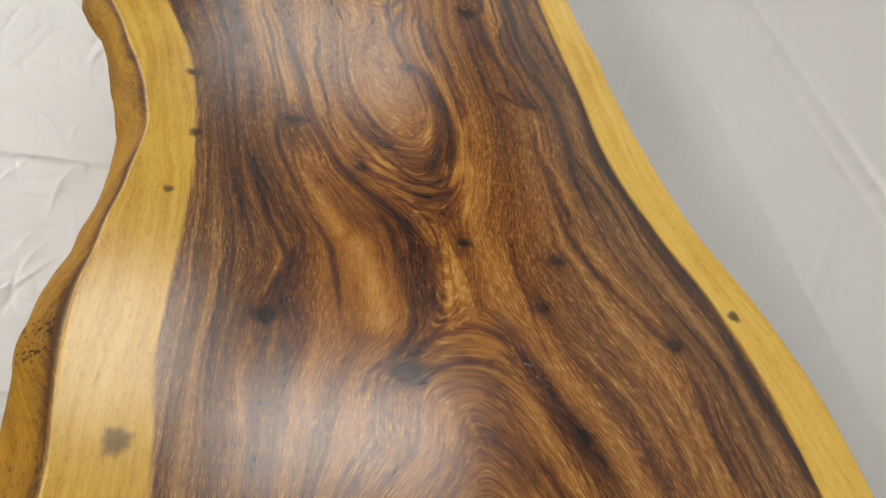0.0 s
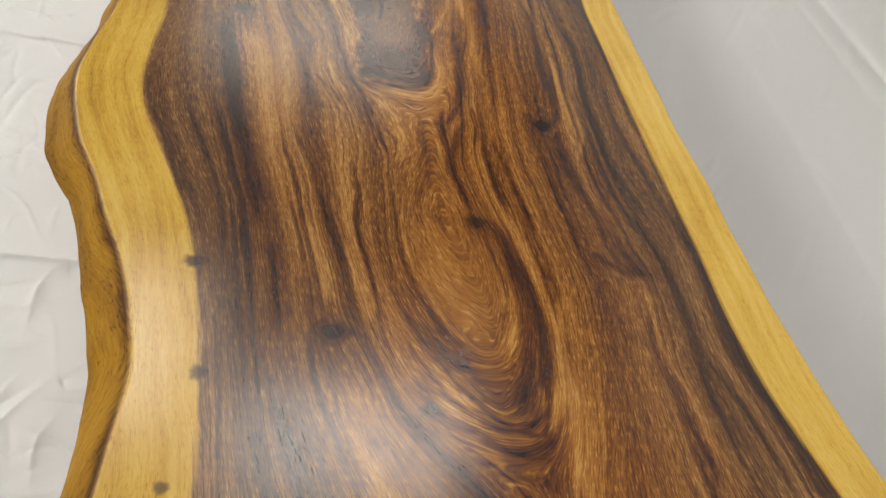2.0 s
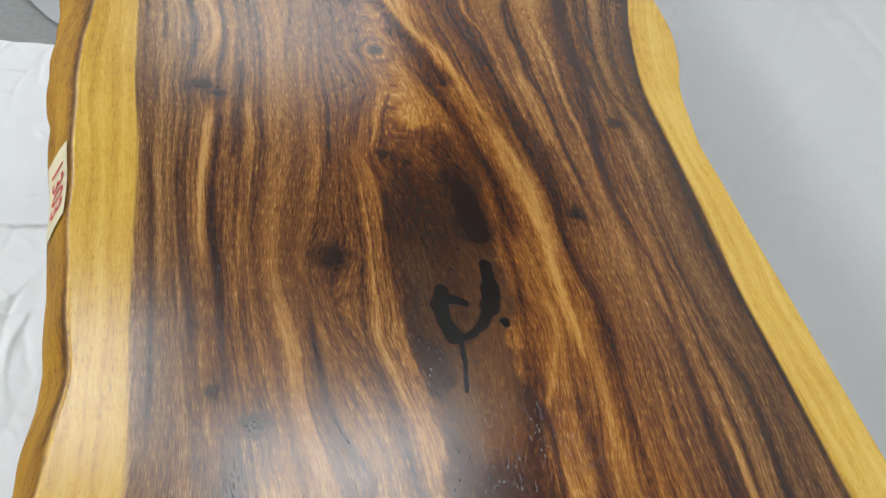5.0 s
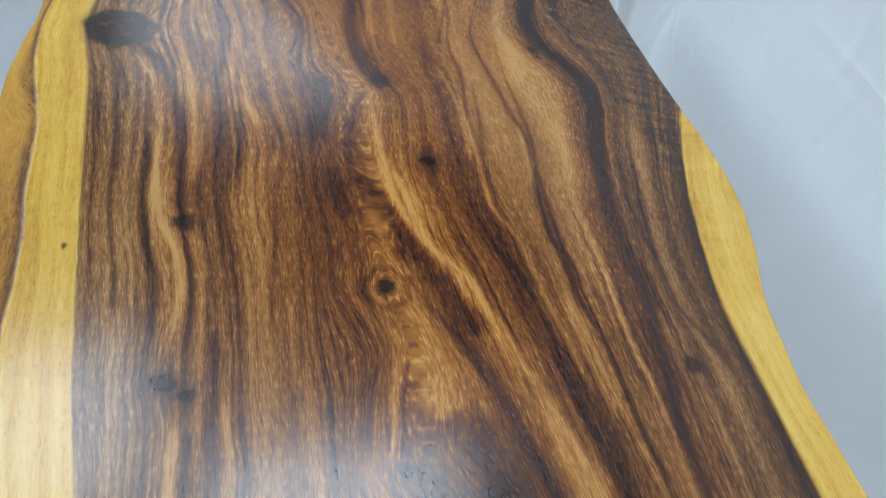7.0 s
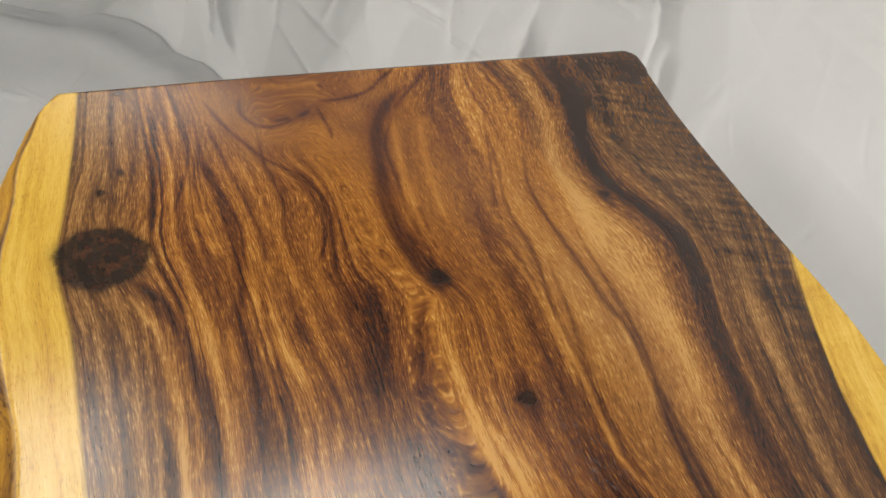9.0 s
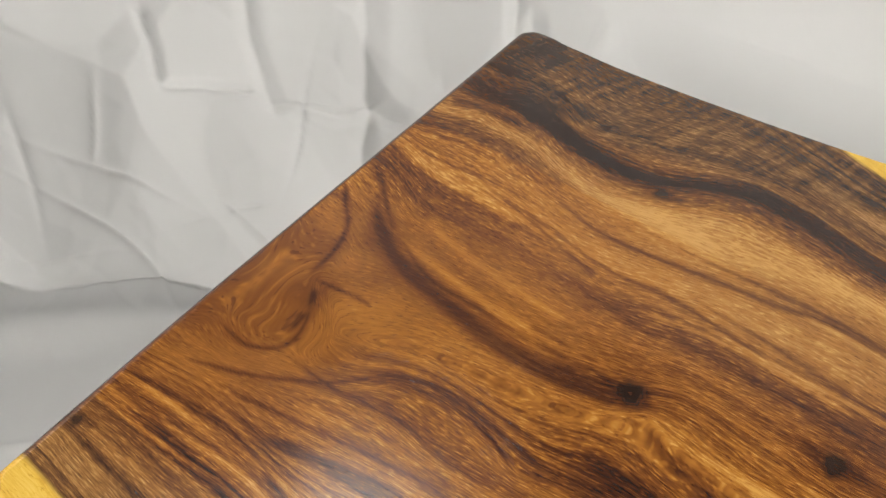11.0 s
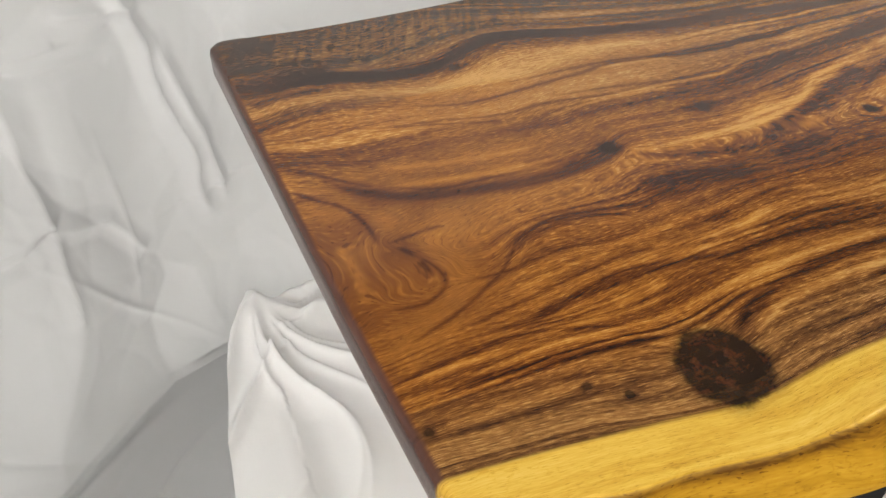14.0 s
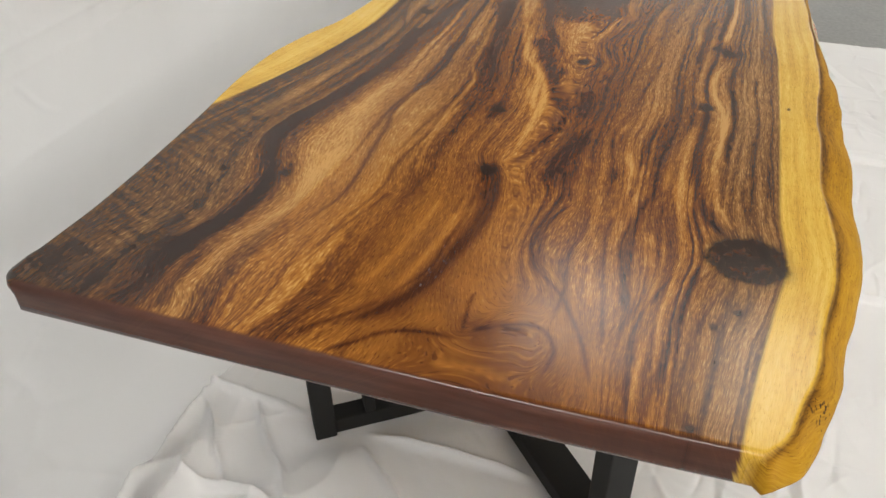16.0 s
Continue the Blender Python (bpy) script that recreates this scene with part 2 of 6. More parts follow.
    mask = n.math("MULTIPLY", n.math("MAXIMUM", n.math("MULTIPLY", n.step(-0.45, 0.40, depth), 0.92), n.math("MULTIPLY", n.step(-0.22, 0.05, depth), n.math("ABSOLUTE", big))), ink)
    color = n.mix(mask, color, knotc)
    rough = n.math("MULTIPLY_ADD", n.noise(n.vec(x, y, z), 30.0, 3.0), 0.06, 0.145)
    rough = n.math("MULTIPLY_ADD", dash, 0.03, rough)
    rough = n.math("MULTIPLY_ADD", side, 0.42, rough)
    h = n.math("MULTIPLY_ADD", dash, -0.6, n.math("MULTIPLY", fine, 0.4))
    h = n.math("MULTIPLY", h, n.math("MULTIPLY_ADD", mask, -0.6, 1.0))
    n.bump(h, 0.13, 0.0012)
    return n.surface(color, rough, spec=n.math("MULTIPLY_ADD", side, -0.38, 0.5))


def cloth_material(name, tint, sheen=0.38, thinness=0.2):
    n = Nodes(name)
    p = n.object_xyz()
    big = n.noise(p, 2.2, 3.0, 0.55)
    weave = n.noise(p, 900.0, 1.0)
    color = n.ramp(big, (0.3, tuple(c * 0.93 for c in tint)), (0.7, tint))
    crumple = n.noise(p, 26.0, 3.0, 0.55, 0.6)
    h = n.math("MULTIPLY_ADD", weave, 0.03, crumple)
    n.bump(h, 0.15, 0.005)
    n.surface(color, sheen, spec=0.5)
    # thin enough to let some light through
    thin = n.node("ShaderNodeBsdfTranslucent", color)
    both = n.node("ShaderNodeMixShader", thinness, n.bsdf.outputs[0], thin.outputs[0])
    n.put(n.tree.nodes["Material Output"].inputs["Surface"], both.outputs[0])
    return n.material


def concrete_material():
    n = Nodes("floor_concrete")
    p = n.object_xyz()
    a, b = n.noise(p, 1.6, 5.0, 0.6), n.noise(p, 60.0, 3.0, 0.6)
    f = n.math("MULTIPLY_ADD", b, 0.35, n.math("MULTIPLY", a, 0.65))
    color = n.ramp(f, (0.3, (0.17, 0.175, 0.175)), (0.5, (0.25, 0.255, 0.25)), (0.7, (0.33, 0.33, 0.32)))
    n.bump(b, 0.2, 0.002)
    return n.surface(color, 0.55)


def plain_material(name, color, rough, metal=0.0, grain=40.0, vary=0.12):
    n = Nodes(name)
    f = n.noise(n.object_xyz(), grain, 3.0, 0.6)
    lo = tuple(max(0.0, c * (1 - vary)) for c in color)
    n.bump(f, 0.08, 0.001)
    return n.surface(n.ramp(f, (0.3, lo), (0.7, color)), n.math("MULTIPLY_ADD", f, 0.15, rough - 0.07), metal)


def glow_material(name, color, strength):
    n = Nodes(name)
    n.put(n.bsdf.inputs["Emission Color"], (*color, 1))
    n.bsdf.inputs["Emission Strength"].default_value = strength
    return n.surface((0.8, 0.8, 0.8), 0.6)


WOOD = wood_material()
SHEET = cloth_material("white_satin_cloth", (0.88, 0.88, 0.885), thinness=0.08)
DRAPE = cloth_material("white_backdrop_cloth", (0.665, 0.67, 0.68), thinness=0.42)
CONCRETE = concrete_material()
PAINT = plain_material("white_wall_paint", (0.55, 0.55, 0.54), 0.7, grain=3.0, vary=0.06)
ROOFING = plain_material("grey_roof_sheet", (0.24, 0.245, 0.25), 0.6, grain=2.0, vary=0.1)
STEEL = plain_material("black_powder_coated_steel", (0.004, 0.004, 0.004), 0.78, grain=300.0, vary=0.3)
# one glow for each brightness share in SKYLIGHTS
PANELS = {level: glow_material("roof_light_panel", (1.0, 0.98, 0.94), SKYLIGHT * level) for level in (1, 0.9, 0.75, 0.42, 0.3)}
TAPE = plain_material("yellow_tape", (0.62, 0.50, 0.10), 0.35)
CARD = plain_material("grey_card", (0.30, 0.29, 0.27), 0.8)
PAPER = plain_material("cream_paper", (0.74, 0.66, 0.42), 0.7)
INK = plain_material("red_ink", (0.55, 0.05, 0.04), 0.6)

# ---------------------------------------------------------------- the hall
X0, X1, Y0, Y1, ROOF = -7.0, 7.0, -11.0, 14.0, 8.0


def wall(name, size, at):
    ob = part(name, box_bm(size, pose(*at)), PAINT, smooth=False)
    return tagged(ob, "plain white painted wall of the hall", "wall", kind="structure")


floor = part("floor", box_bm((X1 - X0, Y1 - Y0, 0.2), pose((X0 + X1) / 2, (Y0 + Y1) / 2, -0.1)), CONCRETE, smooth=False)
tagged(floor, "smooth grey concrete floor of the hall", "floor", kind="structure")
wall("wall_west", (0.2, Y1 - Y0, ROOF), (X0 - 0.1, (Y0 + Y1) / 2, ROOF / 2))
wall("wall_east", (0.2, Y1 - Y0, ROOF), (X1 + 0.1, (Y0 + Y1) / 2, ROOF / 2))
wall("wall_south", (X1 - X0 + 0.4, 0.2, ROOF), ((X0 + X1) / 2, Y0 - 0.1, ROOF / 2))
wall("wall_north", (X1 - X0 + 0.4, 0.2, ROOF), ((X0 + X1) / 2, Y1 + 0.1, ROOF / 2))
ceiling = part("ceiling", box_bm((X1 - X0 + 0.4, Y1 - Y0 + 0.4, 0.2), pose((X0 + X1) / 2, (Y0 + Y1) / 2, ROOF + 0.1)), ROOFING, smooth=False)
tagged(ceiling, "grey sheet-metal roof of the hall", "ceiling", kind="structure")


def skylight(y, x0, x1, deep, sheet):
    """A glowing strip in the roof, a skylight or the added fill panel, with its frame."""
    ob = thing("skylight", ((x0 + x1) / 2, y, ROOF))
    tagged(ob, "glowing roof strip: skylights known from reflections, plus one added fill light", "skylight", kind="structure")
    w = x1 - x0
    part("panel", box_bm((w, deep, 0.02), pose(0, 0, -0.03)), sheet, ob, smooth=False)
    for s in (-1, 1):
        part("frame_side", box_bm((w + 0.2, 0.1, 0.08), pose(0, s * (deep / 2 + 0.05), -0.04), 0.01), ROOFING, ob, smooth=False)
        part("frame_end", box_bm((0.1, deep, 0.08), pose(s * (w / 2 + 0.05), 0, -0.04), 0.01), ROOFING, ob, smooth=False)
    return ob


# the far west strip is only added as fill light for the cloths
for y, x0, x1, deep, level in SKYLIGHTS:
    skylight(y, x0, x1, deep, PANELS[level])


def fill_window(name, light, x, turn, y, wide, z0, z1):
    """A glowing panel added out of view in a side wall as fill light, framed like a wide window."""
    ob = thing(name, (x, y, 0), turn)
    tagged(ob, "unseen glowing panel added as fill light, framed like a wide frosted window", "window", kind="structure")
    film = glow_material("fill_light_film", (1.0, 0.98, 0.94), light)
    count = 4
    for k in range(count):
        cy = (k - (count - 1) / 2) * wide / count
        part("pane", box_bm((0.02, wide / count - 0.08, z1 - z0), pose(0, cy, (z0 + z1) / 2)), film, ob, smooth=False)
    for k in range(count + 1):
        part("mullion", box_bm((0.06, 0.08, z1 - z0), pose(0.01, (k - count / 2) * wide / count, (z0 + z1) / 2), 0.005), ROOFING, ob, smooth=False)
    for z in (z0 - 0.04, z1 + 0.04):
        part("rail", box_bm((0.06, wide + 0.08, 0.08), pose(0.01, 0, z), 0.005), ROOFING, ob, smooth=False)
    return ob


# fill lights added out of view to brighten the cloths
fill_window("fill_window_1", WEST_LIGHT, X0 + 0.03, 0, *WEST_FILL)
fill_window("fill_window_2", EAST_LIGHT, X1 - 0.03, 180, *EAST_FILL)
fill_window("fill_window_3", SOUTH_LIGHT, 0.0, 90, Y0 + 0.03, *SOUTH_FILL)

# ---------------------------------------------------------------- the slab
TOP, THICK = 0.75, 0.05
STEP = np.arange(27) * 0.1 - 2.6          # stations along the slab
EDGE_L = (-0.259, -0.264, -0.278, -0.287, -0.276, -0.270, -0.266, -0.286, -0.326, -0.368, -0.396, -0.396, -0.383, -0.380,
          -0.393, -0.405, -0.415, -0.424, -0.428, -0.430, -0.434, -0.438, -0.450, -0.458, -0.447, -0.436, -0.418)
FLARE_L = (0.056, 0.052, 0.046, 0.046, 0.036, 0.033, 0.036, 0.036, 0.031, 0.033, 0.034, 0.028, 0.026, 0.025,
           0.022, 0.023, 0.030, 0.037, 0.043, 0.045, 0.048, 0.047, 0.041, 0.033, 0.032, 0.028, 0.026)
EDGE_R = (0.581, 0.583, 0.580, 0.566, 0.540, 0.505, 0.482, 0.468, 0.457, 0.451, 0.446, 0.437, 0.431, 0.427,
          0.422, 0.417, 0.414, 0.413, 0.426, 0.456, 0.475, 0.474, 0.464, 0.456, 0.451, 0.450, 0.449)
HEART_L = (-0.168, -0.177, -0.190, -0.195, -0.193, -0.195, -0.205, -0.218, -0.242, -0.284, -0.321, -0.326, -0.321, -0.328,
           -0.337, -0.343, -0.349, -0.361, -0.369, -0.376, -0.381, -0.386, -0.391, -0.402, -0.392, -0.383, -0.378)
HEART_R = (0.515, 0.515, 0.511, 0.497, 0.472, 0.436, 0.409, 0.394, 0.389, 0.383, 0.376, 0.372, 0.366, 0.362,
           0.357, 0.360, 0.361, 0.361, 0.361, 0.378, 0.403, 0.432, 0.472, 0.510, 0.530, 0.540, 0.540)
GRAIN_A = (-0.080, -0.094, -0.096, -0.092, -0.091, -0.116, -0.144, -0.143, -0.152, -0.180, -0.201, -0.217, -0.230, -0.243,
           -0.254, -0.263, -0.263, -0.264, -0.266, -0.270, -0.275, -0.280, -0.287, -0.295, -0.303, -0.304, -0.305)
GRAIN_B = (0.000, 0.005, 0.021, 0.045, 0.045, 0.016, -0.024, -0.055, -0.069, -0.079, -0.090, -0.100, -0.118, -0.146,
           -0.160, -0.151, -0.145, -0.147, -0.150, -0.158, -0.164, -0.169, -0.176, -0.191, -0.205, -0.214, -0.220)
GRAIN_C = (0.261, 0.256, 0.238, 0.209, 0.181, 0.164, 0.155, 0.151, 0.144, 0.126, 0.116, 0.120, 0.122, 0.129,
           0.134, 0.129, 0.122, 0.110, 0.100, 0.087, 0.072, 0.068, 0.057, 0.043, 0.045, 0.051, 0.050)
GRAIN_D = (0.421, 0.419, 0.410, 0.389, 0.352, 0.318, 0.296, 0.288, 0.280, 0.262, 0.252, 0.244, 0.248, 0.252,
           0.253, 0.250, 0.254, 0.253, 0.255, 0.261, 0.275, 0.291, 0.305, 0.295, 0.268, 0.280, 0.300)
PITH = (0.132, 0.128, 0.125, 0.118, 0.112, 0.103, 0.092, 0.080, 0.068, 0.055, 0.043, 0.033, 0.018, 0.004,
        -0.004, -0.014, -0.026, -0.040, -0.050, -0.050, -0.042, -0.034, -0.040, -0.070, -0.105, -0.125, -0.130)
GRAIN_VALUE = (-0.335, -0.227, -0.110, 0.0, 0.110, 0.234, 0.362)

# knots: x, y, half width, half length, darkness
KNOTS = (
    (0.146, -2.160, 0.009, 0.008, 1.0), (0.271, -2.174, 0.011, 0.009, 0.9), (0.399, -2.299, 0.014, 0.012, 0.9),
    (0.015, -2.036, 0.009, 0.008, 0.8), (0.291, -1.823, 0.013, 0.012, 0.7), (0.065, -2.369, 0.020, 0.014, 0.9),
    (-0.204, -2.009, 0.008, 0.008, 0.9), (-0.220, -2.126, 0.006, 0.006, 0.8), (-0.225, -1.871, 0.010, 0.008, 1.0),
    (-0.080, -1.949, 0.018, 0.014, 0.75), (0.502, -2.240, 0.008, 0.009, 1.0), (-0.211, -2.475, 0.012, 0.014, 0.75),
)
KNOTS += (
    (-0.039, -1.483, 0.012, 0.013, 1.0), (-0.217, -1.366, 0.014, 0.012, 1.0), (-0.137, -1.162, 0.021, 0.021, 0.8),
    (0.175, -1.078, 0.012, 0.011, 0.9), (0.214, -1.552, 0.016, 0.013, 0.7), (0.092, -1.766, 0.013, 0.011, 0.8),
    (-0.053, -0.767, 0.011, 0.011, 1.0), (-0.268, -0.670, 0.013, 0.014, 0.95), (-0.008, -0.385, 0.014, 0.014, 0.9),
    (0.035, -0.556, 0.013, 0.010, 0.85), (0.284, -0.888, 0.013, 0.012, 0.75), (-0.284, -0.880, 0.016, 0.013, 0.85),
)
KNOTS += (
    (-0.360, -0.300, 0.045, 0.042, 1.0), (-0.357, -0.201, 0.006, 0.006, 0.9), (0.255, -0.284, 0.010, 0.010, 0.8),
    (-0.064, -0.989, 0.008, 0.010, 0.9), (0.251, -2.440, 0.012, 0.012, 0.7), (-0.094, -2.310, 0.016, 0.013, 0.9),
    (0.235, -2.259, 0.010, 0.009, 0.7), (-0.256, -1.331, 0.007, 0.009, 0.7), (-0.330, -0.020, 0.006, 0.006, 0.8),
    (-0.388, -0.705, 0.0025, 0.005, 0.9), (-0.261, -0.896, 0.010, 0.009, 0.7), (-0.335, -0.170, 0.005, 0.006, 0.7),
)


def slab_lines(y):
    c = lambda row: curve_through(STEP, row, y)
    return c(EDGE_L), c(EDGE_R), c(HEART_L), c(GRAIN_A), c(GRAIN_B), c(PITH), c(GRAIN_C), c(GRAIN_D), c(HEART_R)


def ridge(x, y, pts, width):
    """1 on the line through pts (x, y ascending in y), falling off sideways."""
    py, px = [p[1] for p in pts], [p[0] for p in pts]
    along = smoothstep(py[0] - 0.05, py[0] + 0.03, y) * (1 - smoothstep(py[-1] - 0.03, py[-1] + 0.05, y))
    return np.exp(-((x - np.interp(y, py, px)) / width) ** 2) * along


def blob(x, y, cx, cy, rx, ry, soft=0.35):
    r = np.hypot((x - cx) / rx, (y - cy) / ry)
    return 1 - smoothstep(1 - soft, 1 + soft, r)


streak_lines = []


def streak(amount, half, *points):
    """One dark (-) or light (+) streak of the slab: strength, half width in mm, and the line that it follows."""
    p = np.array(points)
    s = np.linspace(0, len(p) - 1, 5 * len(p))
    step = np.arange(len(p), dtype=float)
    streak_lines.append((amount, half * 0.001, curve_through(step, p[:, 0], s), curve_through(step, p[:, 1], s)))


def off_line(qx, qy, lx, ly):
    """Distance of points from a line of short pieces, and how far along it they lie (0 to 1)."""
    best, along = np.full(len(qx), 9.0), np.zeros(len(qx))
    for k in range(len(lx) - 1):
        bx, by = lx[k + 1] - lx[k], ly[k + 1] - ly[k]
        t = np.clip(((qx - lx[k]) * bx + (qy - ly[k]) * by) / (bx * bx + by * by + 1e-12), 0, 1)
        d = np.hypot(qx - lx[k] - t * bx, qy - ly[k] - t * by)
        closer = d < best
        best, along = np.where(closer, d, best), np.where(closer, (k + t) / (len(lx) - 1), along)
    return best, along


streak(-0.20, 3.1, (-0.217, -1.656), (-0.190, -1.819), (-0.171, -1.957), (-0.150, -2.075), (-0.134, -2.137), (-0.126, -2.195))
streak(-0.16, 2.2, (-0.206, -1.884), (-0.185, -2.024), (-0.175, -2.134), (-0.171, -2.230), (-0.165, -2.306), (-0.161, -2.380))
streak(-0.16, 2.4, (-0.178, -1.815), (-0.156, -1.953), (-0.144, -2.073), (-0.121, -2.175), (-0.110, -2.230))
streak(-0.26, 3.5, (-0.107, -1.825), (-0.103, -1.940), (-0.095, -2.015), (-0.077, -2.071), (-0.053, -2.132), (-0.030, -2.179), (-0.018, -2.225), (-0.011, -2.277), (-0.005, -2.334))
streak(-0.28, 4.5, (-0.145, -1.990), (-0.123, -2.069), (-0.109, -2.121), (-0.094, -2.170), (-0.076, -2.206), (-0.070, -2.237))
streak(-0.34, 6.7, (-0.067, -2.195), (-0.070, -2.233), (-0.082, -2.265), (-0.074, -2.298), (-0.061, -2.308))
streak(-0.30, 7.7, (-0.075, -2.277), (-0.085, -2.303), (-0.100, -2.313))
streak(0.22, 2.1, (-0.103, -2.151), (-0.085, -2.198), (-0.081, -2.225), (-0.093, -2.267), (-0.102, -2.285))
streak(-0.22, 2.7, (-0.089, -2.335), (-0.089, -2.387), (-0.090, -2.428), (-0.089, -2.478), (-0.090, -2.519))
streak(-0.20, 2.8, (-0.072, -2.326), (-0.066, -2.370), (-0.067, -2.413), (-0.061, -2.464))
streak(-0.16, 1.9, (-0.145, -2.253), (-0.143, -2.319), (-0.141, -2.378), (-0.133, -2.432))
streak(0.15, 2.0, (-0.114, -2.346), (-0.111, -2.403), (-0.101, -2.455))
streak(0.14, 2.4, (-0.035, -2.337), (-0.040, -2.382), (-0.041, -2.431))
streak(-0.26, 5.1, (-0.091, -1.953), (-0.071, -1.952), (-0.054, -1.945))
streak(-0.20, 3.0, (-0.085, -1.969), (-0.076, -2.036), (-0.059, -2.095), (-0.042, -2.140))
streak(-0.24, 3.0, (-0.043, -1.972), (-0.015, -2.034), (0.015, -2.075), (0.052, -2.113), (0.080, -2.145), (0.097, -2.188), (0.100, -2.254), (0.094, -2.306))
streak(-0.26, 4.0, (-0.012, -1.971), (0.022, -2.035), (0.061, -2.060), (0.099, -2.078), (0.139, -2.060), (0.165, -2.008))
streak(-0.22, 2.6, (-0.017, -1.911), (0.008, -1.979), (0.047, -2.033), (0.093, -2.054), (0.134, -2.033), (0.148, -1.986))
streak(-0.40, 10.1, (0.121, -1.791), (0.143, -1.870), (0.148, -1.947), (0.137, -2.014))
streak(0.26, 2.0, (0.056, -1.978), (0.093, -1.978), (0.120, -1.940))
streak(0.08, 12.9, (0.026, -1.769), (0.060, -1.869), (0.087, -1.934))
streak(-0.24, 4.3, (0.117, -1.533), (0.121, -1.651), (0.136, -1.753))
streak(0.10, 3.4, (0.128, -1.529), (0.140, -1.664), (0.161, -1.811), (0.164, -1.901))
streak(-0.30, 6.2, (0.015, -2.092), (0.047, -2.135), (0.060, -2.194), (0.068, -2.240), (0.072, -2.292), (0.063, -2.326), (0.044, -2.359))
streak(0.20, 12.2, (-0.058, -1.994), (-0.046, -2.064), (-0.021, -2.137), (-0.003, -2.184))
streak(0.28, 16.3, (0.002, -2.153), (0.022, -2.219), (0.032, -2.280), (0.026, -2.330))
streak(-0.22, 2.1, (-0.041, -2.151), (-0.021, -2.197), (-0.012, -2.251), (-0.011, -2.311))
streak(-0.24, 14.3, (0.092, -2.159), (0.094, -2.236), (0.088, -2.299))
streak(0.26, 7.0, (0.185, -1.867), (0.166, -1.956), (0.163, -2.046), (0.150, -2.128))
streak(0.18, 6.8, (0.121, -2.184), (0.124, -2.232), (0.112, -2.287))
streak(-0.24, 3.8, (0.050, -2.359), (0.076, -2.339), (0.110, -2.314), (0.145, -2.300), (0.177, -2.313), (0.200, -2.343), (0.220, -2.380), (0.240, -2.415), (0.252, -2.449), (0.270, -2.481), (0.282, -2.507))
streak(-0.18, 2.6, (0.061, -2.380), (0.100, -2.361), (0.146, -2.350), (0.183, -2.368), (0.210, -2.403), (0.228, -2.444), (0.237, -2.489))
streak(0.09, 1.6, (0.110, -2.322), (0.137, -2.313), (0.169, -2.324), (0.189, -2.348))
streak(-0.24, 2.9, (0.013, -2.409), (0.019, -2.378), (0.044, -2.353), (0.063, -2.330))
streak(-0.30, 6.1, (0.044, -2.371), (0.061, -2.381), (0.086, -2.385))
streak(-0.18, 2.3, (0.070, -2.394), (0.072, -2.428), (0.063, -2.468), (0.042, -2.494), (0.023, -2.520))
streak(-0.10, 19.2, (0.136, -2.437), (0.162, -2.468), (0.186, -2.504))
streak(0.12, 4.1, (0.106, -2.398), (0.107, -2.426), (0.098, -2.460))
streak(-0.20, 2.4, (0.213, -2.139), (0.209, -2.201), (0.221, -2.256), (0.225, -2.308), (0.238, -2.355))
streak(-0.30, 6.9, (0.233, -1.595), (0.251, -1.702), (0.267, -1.799), (0.295, -1.831))
streak(-0.32, 4.9, (0.274, -1.903), (0.285, -1.970), (0.287, -2.033), (0.294, -2.108), (0.310, -2.165), (0.335, -2.212), (0.357, -2.248), (0.378, -2.282), (0.399, -2.302))
streak(-0.28, 4.1, (0.404, -2.323), (0.410, -2.371), (0.409, -2.417), (0.415, -2.459), (0.420, -2.500))
streak(-0.24, 4.7, (0.382, -1.662), (0.379, -1.801), (0.382, -1.921), (0.401, -2.005), (0.428, -2.080), (0.449, -2.153), (0.471, -2.214), (0.487, -2.251))
streak(0.14, 3.2, (0.361, -1.740), (0.360, -1.822), (0.356, -1.913), (0.369, -1.979))
streak(-0.26, 5.1, (0.287, -1.471), (0.286, -1.597), (0.295, -1.688), (0.321, -1.768), (0.334, -1.844), (0.336, -1.917), (0.333, -1.999), (0.356, -2.092))
streak(0.17, 2.6, (0.312, -2.122), (0.342, -2.183), (0.369, -2.232), (0.393, -2.271))
streak(-0.22, 3.8, (0.356, -2.092), (0.385, -2.175), (0.409, -2.232), (0.433, -2.280), (0.450, -2.322), (0.459, -2.379), (0.466, -2.435), (0.477, -2.493))
streak(0.20, 2.9, (0.257, -2.296), (0.287, -2.339), (0.315, -2.379), (0.331, -2.423), (0.338, -2.467))
streak(0.17, 2.4, (0.346, -2.369), (0.364, -2.427), (0.373, -2.482))
streak(-0.24, 6.3, (0.480, -2.270), (0.486, -2.348), (0.495, -2.399), (0.506, -2.443), (0.516, -2.491))
streak(-0.26, 4.2, (0.204, -2.319), (0.222, -2.372), (0.237, -2.415), (0.251, -2.441), (0.266, -2.472), (0.276, -2.506))
streak(-0.42, 8.4, (-0.243, -1.349), (-0.230, -1.438), (-0.219, -1.531), (-0.207, -1.603), (-0.191, -1.668), (-0.180, -1.718), (-0.172, -1.766), (-0.162, -1.819))
streak(0.15, 15.4, (-0.182, -1.424), (-0.169, -1.505), (-0.160, -1.592), (-0.159, -1.672))
streak(-0.20, 4.1, (-0.320, -1.518), (-0.313, -1.604), (-0.285, -1.676), (-0.263, -1.733), (-0.243, -1.786))
streak(-0.20, 2.6, (-0.269, -1.593), (-0.252, -1.647), (-0.228, -1.707), (-0.213, -1.753), (-0.201, -1.816), (-0.197, -1.874))
